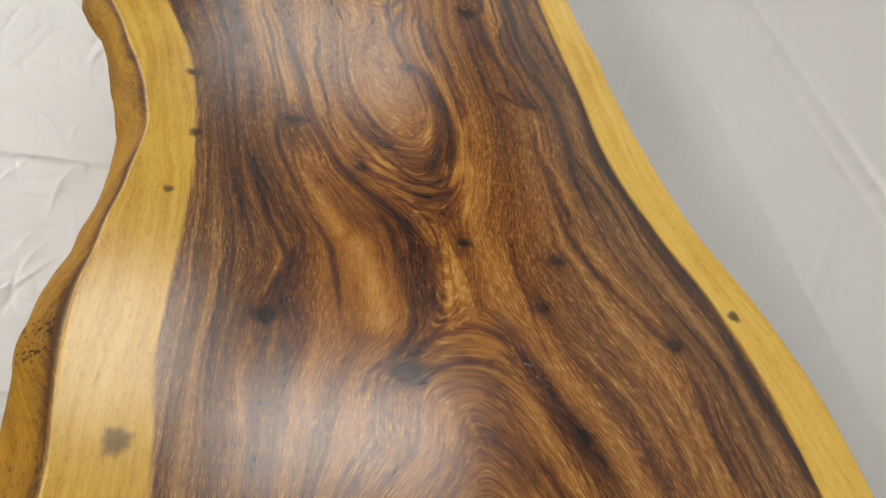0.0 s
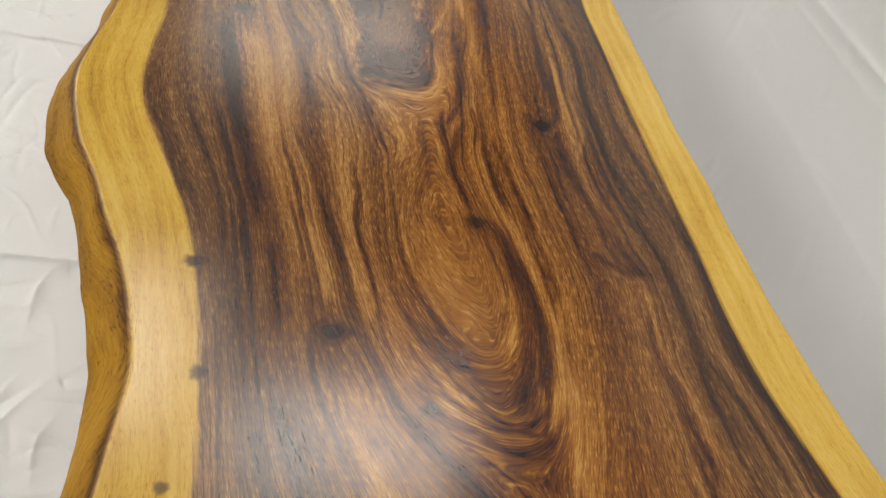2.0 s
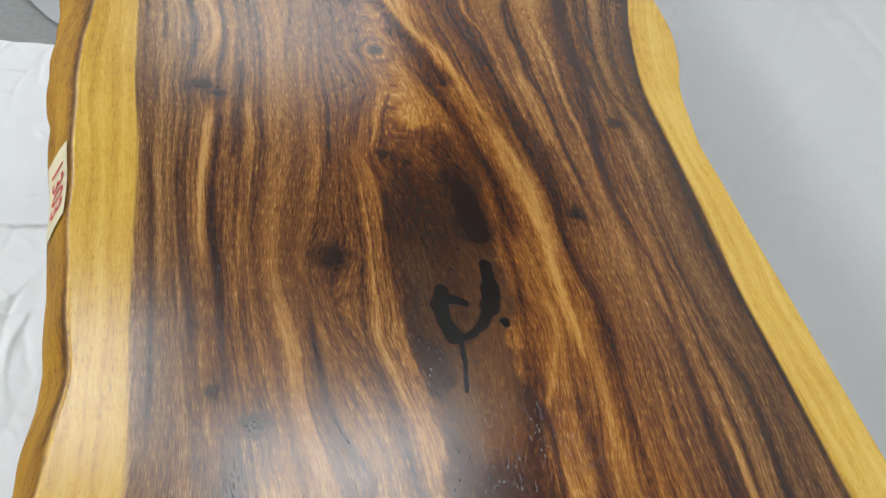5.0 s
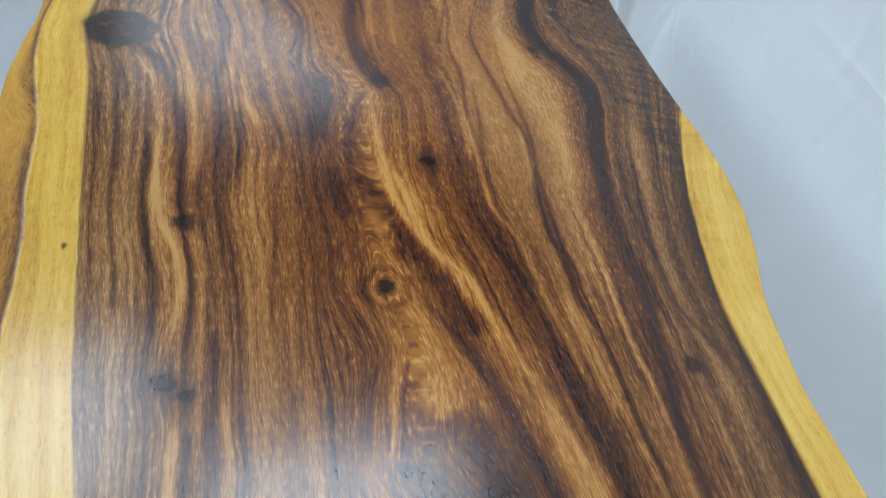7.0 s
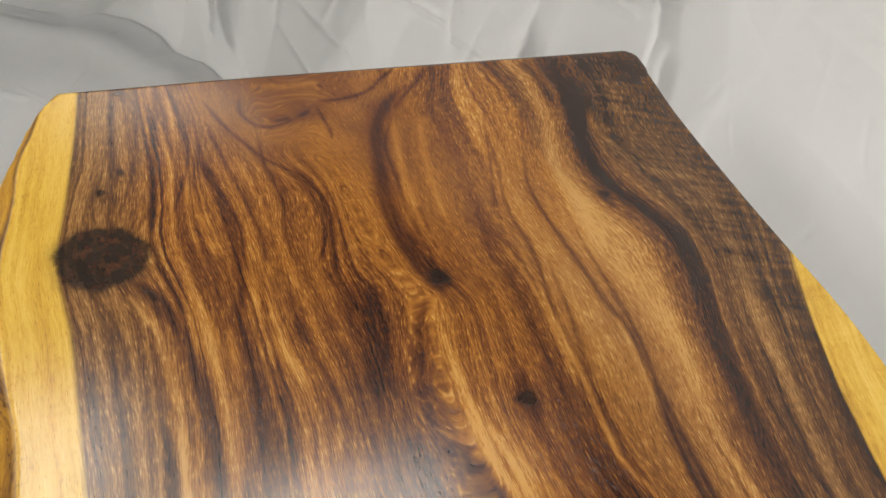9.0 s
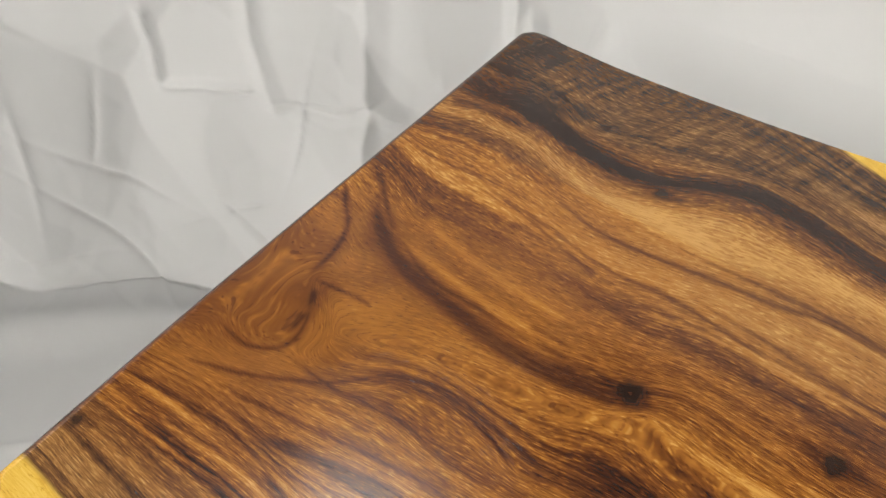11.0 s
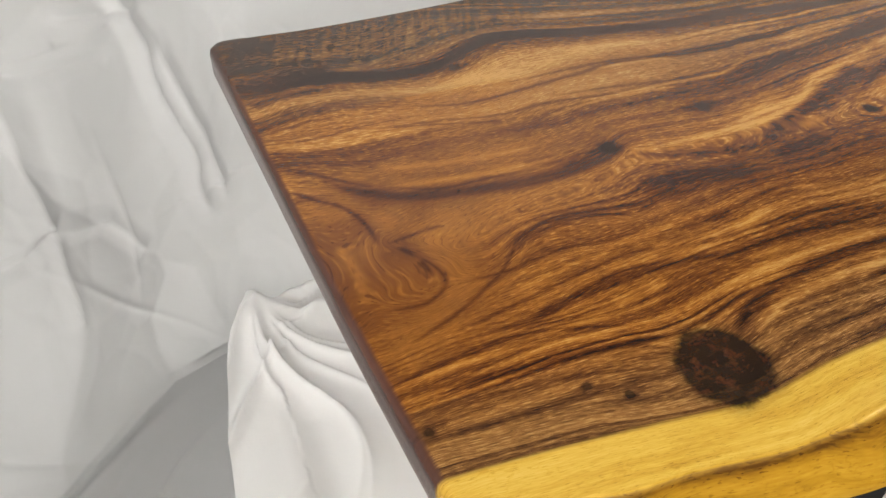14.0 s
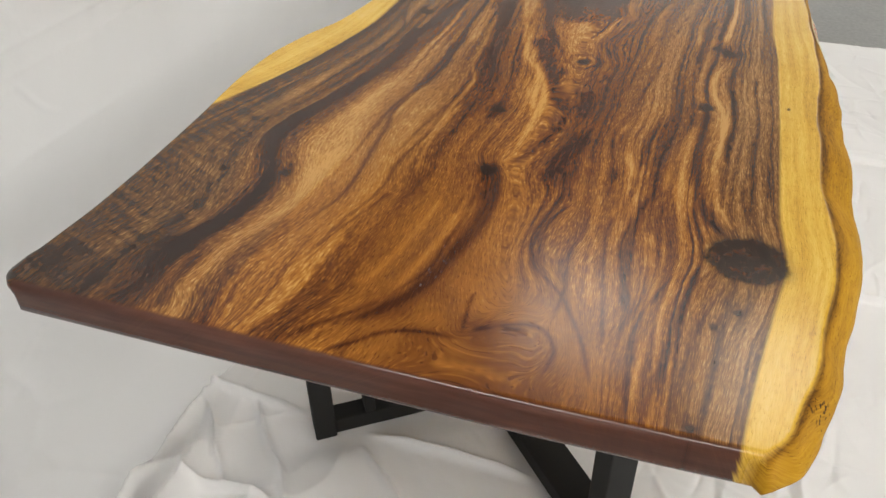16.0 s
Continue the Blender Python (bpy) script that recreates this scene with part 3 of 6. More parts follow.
streak(-0.26, 3.0, (-0.242, -1.575), (-0.222, -1.641), (-0.202, -1.712), (-0.183, -1.777), (-0.174, -1.838), (-0.162, -1.893))
streak(0.12, 2.0, (-0.295, -1.551), (-0.282, -1.620), (-0.256, -1.691), (-0.236, -1.748))
streak(-0.20, 4.1, (-0.168, -1.325), (-0.143, -1.413), (-0.123, -1.507), (-0.115, -1.582))
streak(-0.22, 3.2, (-0.145, -1.595), (-0.125, -1.654), (-0.110, -1.695), (-0.098, -1.744), (-0.084, -1.798), (-0.074, -1.833), (-0.067, -1.882))
streak(-0.24, 2.5, (-0.143, -1.711), (-0.134, -1.759), (-0.122, -1.804), (-0.114, -1.855), (-0.111, -1.903), (-0.101, -1.947), (-0.089, -1.994), (-0.078, -2.038))
streak(0.24, 3.9, (-0.110, -1.784), (-0.103, -1.828), (-0.092, -1.869), (-0.085, -1.919))
streak(0.20, 2.9, (-0.069, -1.814), (-0.060, -1.856), (-0.050, -1.896), (-0.041, -1.933))
streak(-0.26, 3.1, (-0.061, -1.675), (-0.051, -1.736), (-0.054, -1.794), (-0.046, -1.837), (-0.037, -1.878), (-0.031, -1.925), (-0.022, -1.968), (-0.016, -1.988))
streak(-0.24, 3.0, (-0.045, -1.547), (-0.031, -1.600), (-0.010, -1.660))
streak(0.18, 3.9, (-0.023, -1.542), (0.000, -1.581), (0.010, -1.633), (-0.004, -1.675))
streak(0.13, 3.5, (-0.045, -1.532), (0.003, -1.519), (0.039, -1.530), (0.065, -1.504), (0.082, -1.426))
streak(-0.32, 3.7, (-0.033, -1.501), (0.003, -1.507), (0.043, -1.493), (0.063, -1.431), (0.065, -1.337), (0.079, -1.246))
streak(-0.24, 2.1, (-0.012, -1.698), (-0.008, -1.768), (-0.004, -1.832), (0.013, -1.889), (0.040, -1.942), (0.062, -1.964))
streak(0.18, 1.5, (0.007, -1.705), (-0.000, -1.786), (0.009, -1.848), (0.033, -1.910), (0.051, -1.950))
streak(0.24, 1.5, (0.047, -1.963), (0.067, -1.978), (0.101, -1.975), (0.113, -1.941), (0.123, -1.901))
streak(0.12, 14.7, (0.026, -1.828), (0.050, -1.893), (0.078, -1.929))
streak(-0.34, 9.4, (0.099, -1.757), (0.118, -1.783), (0.129, -1.832), (0.136, -1.892), (0.133, -1.954), (0.117, -2.005), (0.091, -2.043))
streak(-0.20, 2.1, (0.102, -1.799), (0.112, -1.843), (0.119, -1.893))
streak(-0.30, 4.7, (0.090, -1.568), (0.072, -1.661), (0.079, -1.703), (0.091, -1.748))
streak(-0.24, 2.5, (-0.018, -1.834), (-0.013, -1.892), (0.009, -1.945), (0.030, -1.981), (0.056, -2.016), (0.082, -2.042), (0.115, -2.058), (0.131, -2.051), (0.143, -2.010), (0.148, -1.953), (0.148, -1.898), (0.137, -1.840))
streak(0.16, 2.0, (0.157, -1.967), (0.150, -2.010), (0.131, -2.058))
streak(0.26, 5.0, (0.127, -1.695), (0.141, -1.765), (0.150, -1.811), (0.160, -1.872), (0.167, -1.920), (0.170, -1.973), (0.171, -2.022), (0.159, -2.080))
streak(-0.22, 3.3, (0.133, -1.584), (0.143, -1.648), (0.156, -1.712), (0.168, -1.781))
streak(0.20, 6.5, (0.136, -1.228), (0.131, -1.334), (0.134, -1.457))
streak(-0.20, 4.1, (0.163, -1.219), (0.158, -1.342), (0.154, -1.452), (0.150, -1.542))
streak(-0.26, 5.2, (0.102, -1.326), (0.101, -1.450), (0.087, -1.550))
streak(0.18, 3.9, (0.186, -1.351), (0.196, -1.456), (0.192, -1.533))
streak(-0.26, 4.9, (0.233, -1.196), (0.249, -1.300), (0.253, -1.412), (0.243, -1.515), (0.225, -1.556))
streak(0.22, 4.9, (0.274, -1.183), (0.281, -1.291), (0.281, -1.389), (0.272, -1.481), (0.272, -1.562), (0.251, -1.628))
streak(-0.38, 6.9, (0.239, -1.536), (0.236, -1.618), (0.247, -1.686), (0.265, -1.747), (0.279, -1.799), (0.291, -1.829))
streak(-0.32, 4.3, (0.289, -1.835), (0.288, -1.892), (0.281, -1.941), (0.286, -1.993), (0.293, -2.035), (0.304, -2.080), (0.310, -2.117))
streak(0.22, 2.4, (0.291, -1.847), (0.291, -1.900), (0.293, -1.956), (0.306, -1.999), (0.310, -2.047), (0.320, -2.092))
streak(-0.26, 6.2, (0.332, -1.310), (0.332, -1.460), (0.337, -1.555), (0.353, -1.627), (0.366, -1.702), (0.376, -1.763), (0.381, -1.821), (0.378, -1.885), (0.384, -1.950), (0.404, -2.008), (0.425, -2.065), (0.437, -2.106))
streak(-0.20, 3.6, (0.293, -1.402), (0.295, -1.544), (0.305, -1.630), (0.321, -1.685), (0.342, -1.756))
streak(-0.22, 3.4, (0.332, -1.816), (0.333, -1.887), (0.339, -1.936), (0.356, -1.988), (0.372, -2.037), (0.388, -2.095))
streak(0.16, 2.4, (0.352, -1.790), (0.354, -1.850), (0.356, -1.910), (0.366, -1.980))
streak(-0.22, 6.4, (0.235, -1.795), (0.260, -1.816), (0.282, -1.831))
streak(-0.18, 2.3, (-0.096, -1.960), (-0.087, -1.994), (-0.081, -2.026))
streak(-0.18, 2.1, (-0.062, -1.964), (-0.045, -2.004), (-0.039, -2.036))
streak(-0.16, 1.7, (-0.169, -1.878), (-0.164, -1.938), (-0.154, -1.993))
streak(-0.14, 1.8, (-0.149, -1.826), (-0.139, -1.890), (-0.132, -1.964))
streak(0.30, 3.6, (-0.276, -0.917), (-0.277, -1.012), (-0.277, -1.102), (-0.271, -1.188))
streak(0.20, 1.9, (-0.271, -1.266), (-0.263, -1.330), (-0.256, -1.389))
streak(-0.30, 4.3, (-0.264, -0.890), (-0.264, -1.009), (-0.263, -1.112), (-0.255, -1.212), (-0.247, -1.291), (-0.240, -1.354))
streak(-0.44, 6.8, (-0.236, -1.370), (-0.237, -1.419), (-0.228, -1.471), (-0.222, -1.519), (-0.216, -1.569), (-0.206, -1.615), (-0.193, -1.669))
streak(-0.22, 2.5, (-0.306, -0.990), (-0.300, -1.107), (-0.285, -1.217), (-0.275, -1.295))
streak(-0.24, 3.2, (-0.337, -0.984), (-0.326, -1.112), (-0.317, -1.222), (-0.311, -1.318), (-0.306, -1.385))
streak(-0.18, 1.9, (-0.303, -1.166), (-0.288, -1.268), (-0.273, -1.357), (-0.265, -1.437))
streak(0.15, 2.3, (-0.327, -0.995), (-0.318, -1.110), (-0.308, -1.221))
streak(0.14, 2.2, (-0.236, -1.082), (-0.236, -1.166), (-0.235, -1.241))
streak(0.18, 2.8, (-0.200, -1.225), (-0.187, -1.274), (-0.182, -1.330))
streak(0.18, 12.6, (-0.205, -1.409), (-0.188, -1.475), (-0.175, -1.555), (-0.164, -1.626))
streak(-0.30, 3.0, (-0.174, -1.172), (-0.163, -1.241), (-0.159, -1.290), (-0.151, -1.345), (-0.134, -1.386), (-0.118, -1.418), (-0.117, -1.456), (-0.113, -1.500))
streak(0.16, 2.6, (-0.160, -1.245), (-0.140, -1.292), (-0.115, -1.345), (-0.101, -1.392))
streak(-0.26, 2.9, (-0.143, -1.227), (-0.114, -1.284), (-0.090, -1.347), (-0.080, -1.406), (-0.070, -1.453), (-0.062, -1.497), (-0.046, -1.535), (-0.033, -1.577), (-0.027, -1.619))
streak(0.14, 2.6, (-0.103, -1.211), (-0.098, -1.273), (-0.082, -1.328), (-0.066, -1.380), (-0.055, -1.425))
streak(0.20, 2.4, (-0.091, -1.458), (-0.082, -1.505), (-0.062, -1.545))
streak(-0.20, 2.4, (-0.113, -1.500), (-0.089, -1.533), (-0.072, -1.565))
streak(-0.24, 5.1, (-0.066, -0.993), (-0.071, -1.126), (-0.067, -1.238), (-0.050, -1.334), (-0.036, -1.395), (-0.029, -1.451))
streak(-0.24, 8.6, (-0.064, -1.172), (-0.057, -1.268), (-0.044, -1.352))
streak(-0.34, 19.9, (-0.011, -0.921), (0.020, -1.003), (0.033, -1.095))
streak(-0.16, 13.7, (-0.048, -0.974), (-0.048, -1.071), (-0.043, -1.145))
streak(-0.32, 7.9, (-0.045, -1.266), (-0.036, -1.309), (-0.030, -1.332))
streak(-0.14, 13.4, (-0.011, -1.409), (-0.002, -1.441), (0.017, -1.463))
streak(-0.28, 5.1, (0.081, -0.931), (0.073, -1.034), (0.069, -1.114), (0.070, -1.180), (0.067, -1.247), (0.051, -1.324), (0.037, -1.388))
streak(-0.28, 4.4, (0.076, -1.251), (0.061, -1.323), (0.050, -1.396), (0.050, -1.457), (0.040, -1.488))
streak(0.28, 3.6, (0.096, -1.205), (0.101, -1.253), (0.080, -1.321), (0.063, -1.360))
streak(0.16, 3.1, (0.078, -1.358), (0.068, -1.412), (0.070, -1.460), (0.058, -1.500), (0.035, -1.521), (0.001, -1.520), (-0.019, -1.513))
streak(-0.36, 2.5, (-0.028, -1.482), (0.005, -1.489), (0.034, -1.495), (0.056, -1.491))
streak(0.40, 8.2, (0.072, -0.800), (0.090, -0.928), (0.106, -1.028), (0.119, -1.105), (0.120, -1.190), (0.124, -1.255), (0.125, -1.316))
streak(-0.28, 7.1, (0.114, -0.789), (0.143, -0.901), (0.156, -0.989), (0.149, -1.087), (0.151, -1.162), (0.164, -1.218), (0.163, -1.292), (0.161, -1.360))
streak(0.20, 6.6, (0.155, -0.778), (0.162, -0.863), (0.173, -0.956))
streak(-0.20, 4.2, (0.202, -0.765), (0.207, -0.869), (0.215, -0.947))
streak(-0.30, 4.9, (0.245, -0.753), (0.243, -0.844), (0.250, -0.916), (0.242, -0.965), (0.236, -1.045), (0.245, -1.110), (0.252, -1.183), (0.247, -1.262), (0.242, -1.334), (0.239, -1.399), (0.244, -1.450), (0.239, -1.498), (0.233, -1.542))
streak(-0.30, 8.3, (0.206, -1.547), (0.223, -1.557))
streak(0.26, 3.8, (0.246, -1.015), (0.247, -1.135), (0.247, -1.207), (0.249, -1.272), (0.251, -1.333), (0.259, -1.406), (0.259, -1.473), (0.262, -1.541), (0.266, -1.583))
streak(-0.20, 3.1, (0.284, -0.994), (0.283, -1.117), (0.289, -1.201), (0.293, -1.267), (0.306, -1.328), (0.303, -1.403), (0.298, -1.479), (0.303, -1.540), (0.300, -1.596), (0.302, -1.653))
streak(-0.26, 6.4, (0.365, -0.759), (0.362, -0.867), (0.353, -1.010), (0.349, -1.132), (0.352, -1.228), (0.362, -1.312), (0.366, -1.389), (0.372, -1.467), (0.376, -1.538), (0.379, -1.602), (0.381, -1.660))
streak(-0.32, 4.5, (0.236, -1.556), (0.235, -1.597), (0.240, -1.635), (0.244, -1.672))
streak(0.18, 2.4, (0.203, -1.308), (0.193, -1.376), (0.196, -1.436), (0.197, -1.492))
streak(-0.20, 2.2, (0.182, -1.339), (0.186, -1.403), (0.196, -1.469), (0.198, -1.515))
streak(-0.28, 3.7, (0.124, -1.345), (0.101, -1.409), (0.103, -1.458), (0.100, -1.504), (0.082, -1.554), (0.066, -1.587), (0.068, -1.624))
streak(0.20, 2.7, (0.106, -1.356), (0.094, -1.392), (0.094, -1.447))
streak(0.18, 2.7, (0.148, -1.370), (0.130, -1.424), (0.130, -1.464))
streak(-0.20, 2.4, (0.111, -1.532), (0.114, -1.573), (0.105, -1.624))
streak(0.38, 4.0, (-0.303, -0.427), (-0.304, -0.516), (-0.302, -0.596), (-0.295, -0.659), (-0.278, -0.707), (-0.272, -0.762), (-0.275, -0.813), (-0.285, -0.851))
streak(0.22, 5.3, (-0.263, -0.380), (-0.258, -0.461), (-0.254, -0.535), (-0.258, -0.609))
streak(0.20, 2.6, (-0.254, -0.672), (-0.244, -0.734), (-0.239, -0.788), (-0.235, -0.837))
streak(-0.34, 7.0, (-0.285, -0.424), (-0.275, -0.513), (-0.274, -0.594), (-0.271, -0.663))
streak(-0.26, 4.0, (-0.267, -0.687), (-0.260, -0.744), (-0.262, -0.805), (-0.267, -0.861))
streak(-0.36, 5.6, (-0.290, -0.879), (-0.276, -0.887), (-0.259, -0.902))
streak(-0.24, 3.6, (-0.318, -0.429), (-0.314, -0.541), (-0.314, -0.629), (-0.308, -0.699), (-0.297, -0.754), (-0.298, -0.813), (-0.302, -0.853))
streak(-0.22, 3.3, (-0.228, -0.417), (-0.229, -0.521), (-0.234, -0.602), (-0.230, -0.676), (-0.226, -0.743))
streak(-0.16, 2.0, (-0.354, -0.434), (-0.350, -0.556), (-0.347, -0.662), (-0.336, -0.746), (-0.335, -0.814))
streak(0.12, 2.1, (-0.338, -0.431), (-0.335, -0.554), (-0.331, -0.661), (-0.320, -0.737), (-0.318, -0.805))
streak(-0.30, 3.2, (-0.259, -0.927), (-0.261, -0.967), (-0.261, -1.002))
streak(0.28, 3.5, (-0.270, -0.926), (-0.275, -0.966), (-0.278, -1.004), (-0.279, -1.061))
streak(0.22, 2.5, (-0.231, -0.891), (-0.227, -0.941), (-0.225, -0.981), (-0.228, -1.025))
streak(-0.22, 2.7, (-0.245, -0.913), (-0.240, -0.968), (-0.243, -1.018))
streak(0.20, 5.6, (-0.213, -0.358), (-0.198, -0.440), (-0.177, -0.503))
streak(-0.18, 3.9, (-0.181, -0.411), (-0.164, -0.489), (-0.162, -0.562))
streak(-0.14, 2.6, (-0.168, -0.609), (-0.169, -0.693), (-0.176, -0.769), (-0.183, -0.837))
streak(-0.16, 2.6, (-0.144, -0.671), (-0.143, -0.750), (-0.151, -0.821), (-0.153, -0.885))
streak(0.12, 2.4, (-0.160, -0.768), (-0.161, -0.837), (-0.163, -0.900))
streak(-0.30, 7.3, (-0.029, -0.299), (-0.021, -0.375), (0.001, -0.404))
streak(-0.44, 11.1, (-0.077, -0.573), (-0.051, -0.612), (-0.033, -0.644), (-0.017, -0.686), (-0.001, -0.726), (0.016, -0.770))
streak(-0.46, 15.3, (0.001, -0.731), (0.022, -0.793), (0.036, -0.846))
streak(-0.46, 7.6, (-0.016, -0.770), (0.010, -0.820), (0.034, -0.872), (0.049, -0.920), (0.058, -0.966), (0.072, -1.009), (0.078, -1.056), (0.081, -1.106), (0.086, -1.136))
streak(0.42, 7.2, (-0.025, -0.440), (-0.028, -0.526), (-0.026, -0.599), (-0.010, -0.665), (0.015, -0.716), (0.044, -0.757), (0.058, -0.802), (0.077, -0.863), (0.092, -0.913), (0.106, -0.960), (0.117, -1.011), (0.121, -1.059), (0.122, -1.109), (0.127, -1.140))
streak(0.16, 5.1, (0.002, -0.567), (0.009, -0.631), (0.022, -0.684))
streak(-0.20, 6.6, (0.075, -0.421), (0.068, -0.517), (0.061, -0.604), (0.069, -0.661), (0.087, -0.703), (0.100, -0.743), (0.106, -0.810), (0.120, -0.864), (0.127, -0.914), (0.134, -0.961), (0.141, -1.019), (0.151, -1.067))
streak(0.22, 3.9, (0.094, -0.279), (0.104, -0.373), (0.104, -0.474), (0.104, -0.553), (0.102, -0.636), (0.121, -0.691), (0.128, -0.753), (0.133, -0.801), (0.144, -0.864), (0.148, -0.938), (0.151, -0.991))
streak(-0.20, 2.8, (0.133, -0.369), (0.125, -0.472), (0.110, -0.565), (0.114, -0.618))
streak(-0.32, 3.2, (0.195, -0.263), (0.188, -0.362), (0.193, -0.436), (0.190, -0.520), (0.174, -0.597), (0.168, -0.678), (0.173, -0.731), (0.174, -0.781), (0.186, -0.838), (0.189, -0.899), (0.192, -0.971), (0.198, -1.029), (0.203, -1.083), (0.202, -1.133))
streak(0.22, 3.6, (0.179, -0.466), (0.174, -0.534), (0.168, -0.603))
streak(-0.42, 7.1, (0.231, -0.257), (0.267, -0.294), (0.308, -0.330), (0.330, -0.375), (0.306, -0.482), (0.279, -0.577), (0.265, -0.651), (0.263, -0.718), (0.262, -0.780), (0.253, -0.847), (0.251, -0.900), (0.240, -0.957), (0.240, -1.010), (0.247, -1.060), (0.257, -1.113))
streak(-0.20, 2.9, (0.267, -0.887), (0.263, -0.942), (0.266, -0.996), (0.266, -1.047))
streak(0.12, 2.8, (0.170, -0.791), (0.177, -0.864), (0.184, -0.931))
streak(-0.22, 5.6, (0.466, -0.437), (0.418, -0.567), (0.382, -0.691), (0.365, -0.778), (0.357, -0.856), (0.355, -0.927), (0.353, -0.992), (0.360, -1.052), (0.358, -1.121))
streak(-0.18, 3.6, (0.360, -0.448), (0.321, -0.612), (0.304, -0.706), (0.301, -0.799), (0.319, -0.856), (0.331, -0.901))
streak(0.14, 3.2, (0.269, -0.800), (0.275, -0.856), (0.277, -0.917))
streak(-0.24, 3.0, (-0.100, -0.785), (-0.084, -0.820), (-0.072, -0.854), (-0.084, -0.902), (-0.093, -0.946), (-0.098, -0.980))
streak(0.24, 1.9, (-0.052, -0.854), (-0.062, -0.902), (-0.069, -0.947), (-0.081, -0.988))
streak(-0.22, 2.0, (-0.043, -0.854), (-0.052, -0.902), (-0.060, -0.947), (-0.068, -0.982))
streak(0.22, 10.6, (-0.032, -0.887), (-0.021, -0.918), (-0.019, -0.941))
streak(-0.62, 15.3, (0.002, -1.005), (0.021, -1.030), (0.030, -1.065), (0.036, -1.108), (0.043, -1.137))
streak(-0.18, 1.8, (-0.127, -0.945), (-0.134, -1.011), (-0.145, -1.071))
streak(0.16, 1.6, (-0.141, -0.972), (-0.147, -1.036), (-0.155, -1.082))
streak(0.20, 1.8, (-0.089, -1.007), (-0.082, -1.040), (-0.076, -1.076), (-0.074, -1.110))
streak(-0.16, 1.7, (-0.212, -0.914), (-0.211, -0.969), (-0.216, -1.019))
streak(-0.14, 1.8, (-0.185, -0.929), (-0.188, -0.983), (-0.196, -1.044))
streak(-0.34, 5.4, (-0.310, -0.347), (-0.293, -0.407), (-0.283, -0.472), (-0.277, -0.531), (-0.274, -0.586), (-0.272, -0.644), (-0.268, -0.671))
streak(0.26, 4.2, (-0.330, -0.352), (-0.313, -0.407), (-0.305, -0.480), (-0.301, -0.554), (-0.305, -0.613), (-0.309, -0.667))
streak(0.18, 4.8, (-0.283, -0.358), (-0.270, -0.427), (-0.265, -0.481))
streak(0.20, 5.3, (-0.247, -0.408), (-0.246, -0.482), (-0.250, -0.541), (-0.254, -0.587))
streak(-0.26, 2.9, (-0.234, -0.369), (-0.231, -0.418), (-0.227, -0.483), (-0.231, -0.542), (-0.237, -0.596))
streak(-0.28, 4.6, (-0.243, -0.147), (-0.227, -0.235), (-0.222, -0.337), (-0.227, -0.399))
streak(0.16, 4.7, (-0.262, -0.148), (-0.256, -0.248), (-0.238, -0.326))
streak(0.18, 3.2, (-0.215, -0.337), (-0.206, -0.409), (-0.209, -0.475))
streak(-0.24, 3.5, (-0.209, -0.358), (-0.205, -0.438), (-0.203, -0.501), (-0.209, -0.567), (-0.216, -0.620))
streak(0.20, 3.3, (-0.174, -0.439), (-0.165, -0.485), (-0.159, -0.538), (-0.167, -0.589))
streak(-0.20, 2.6, (-0.177, -0.379), (-0.168, -0.458), (-0.153, -0.521), (-0.150, -0.571))
streak(-0.18, 2.3, (-0.321, -0.387), (-0.317, -0.453), (-0.318, -0.537), (-0.318, -0.612))
streak(-0.18, 2.3, (-0.354, -0.357), (-0.354, -0.452), (-0.346, -0.535), (-0.346, -0.610))
streak(-0.16, 1.9, (-0.374, -0.367), (-0.374, -0.451), (-0.370, -0.534))
streak(-0.20, 16.1, (-0.099, -0.380), (-0.098, -0.460), (-0.117, -0.531))
streak(-0.18, 14.6, (-0.089, -0.566), (-0.085, -0.622), (-0.072, -0.660))
streak(-0.34, 8.6, (0.064, -0.022), (0.009, -0.076), (-0.020, -0.150), (-0.033, -0.230), (-0.036, -0.303), (-0.026, -0.371), (-0.015, -0.390))
streak(0.16, 5.3, (0.022, -0.105), (0.001, -0.176), (-0.003, -0.255), (0.003, -0.315), (0.006, -0.373))
streak(-0.20, 3.2, (0.001, -0.267), (0.004, -0.349))
streak(0.40, 6.6, (-0.025, -0.448), (-0.028, -0.509), (-0.021, -0.571), (-0.008, -0.620), (0.001, -0.674), (0.015, -0.717), (0.031, -0.753), (0.044, -0.792), (0.057, -0.830))
streak(-0.36, 8.9, (-0.055, -0.601), (-0.043, -0.641), (-0.024, -0.675), (-0.013, -0.708), (0.002, -0.751), (0.017, -0.784), (0.031, -0.822))
streak(-0.20, 6.0, (0.081, -0.240), (0.067, -0.349), (0.076, -0.415), (0.074, -0.485), (0.074, -0.541), (0.072, -0.601), (0.075, -0.642), (0.084, -0.681), (0.093, -0.718), (0.108, -0.750), (0.121, -0.788), (0.130, -0.833))
streak(0.22, 3.6, (0.080, -0.326), (0.091, -0.383), (0.099, -0.446), (0.096, -0.515), (0.090, -0.577))
streak(-0.20, 2.7, (0.145, -0.098), (0.130, -0.199), (0.114, -0.290), (0.119, -0.361), (0.112, -0.426), (0.103, -0.486))
streak(-0.30, 3.1, (0.200, -0.125), (0.168, -0.212), (0.156, -0.290), (0.167, -0.373), (0.176, -0.449), (0.184, -0.499), (0.182, -0.574), (0.179, -0.625), (0.177, -0.689), (0.178, -0.740), (0.177, -0.794), (0.184, -0.839))
streak(0.14, 18.4, (0.224, -0.168), (0.210, -0.350), (0.232, -0.471), (0.243, -0.550), (0.235, -0.629))
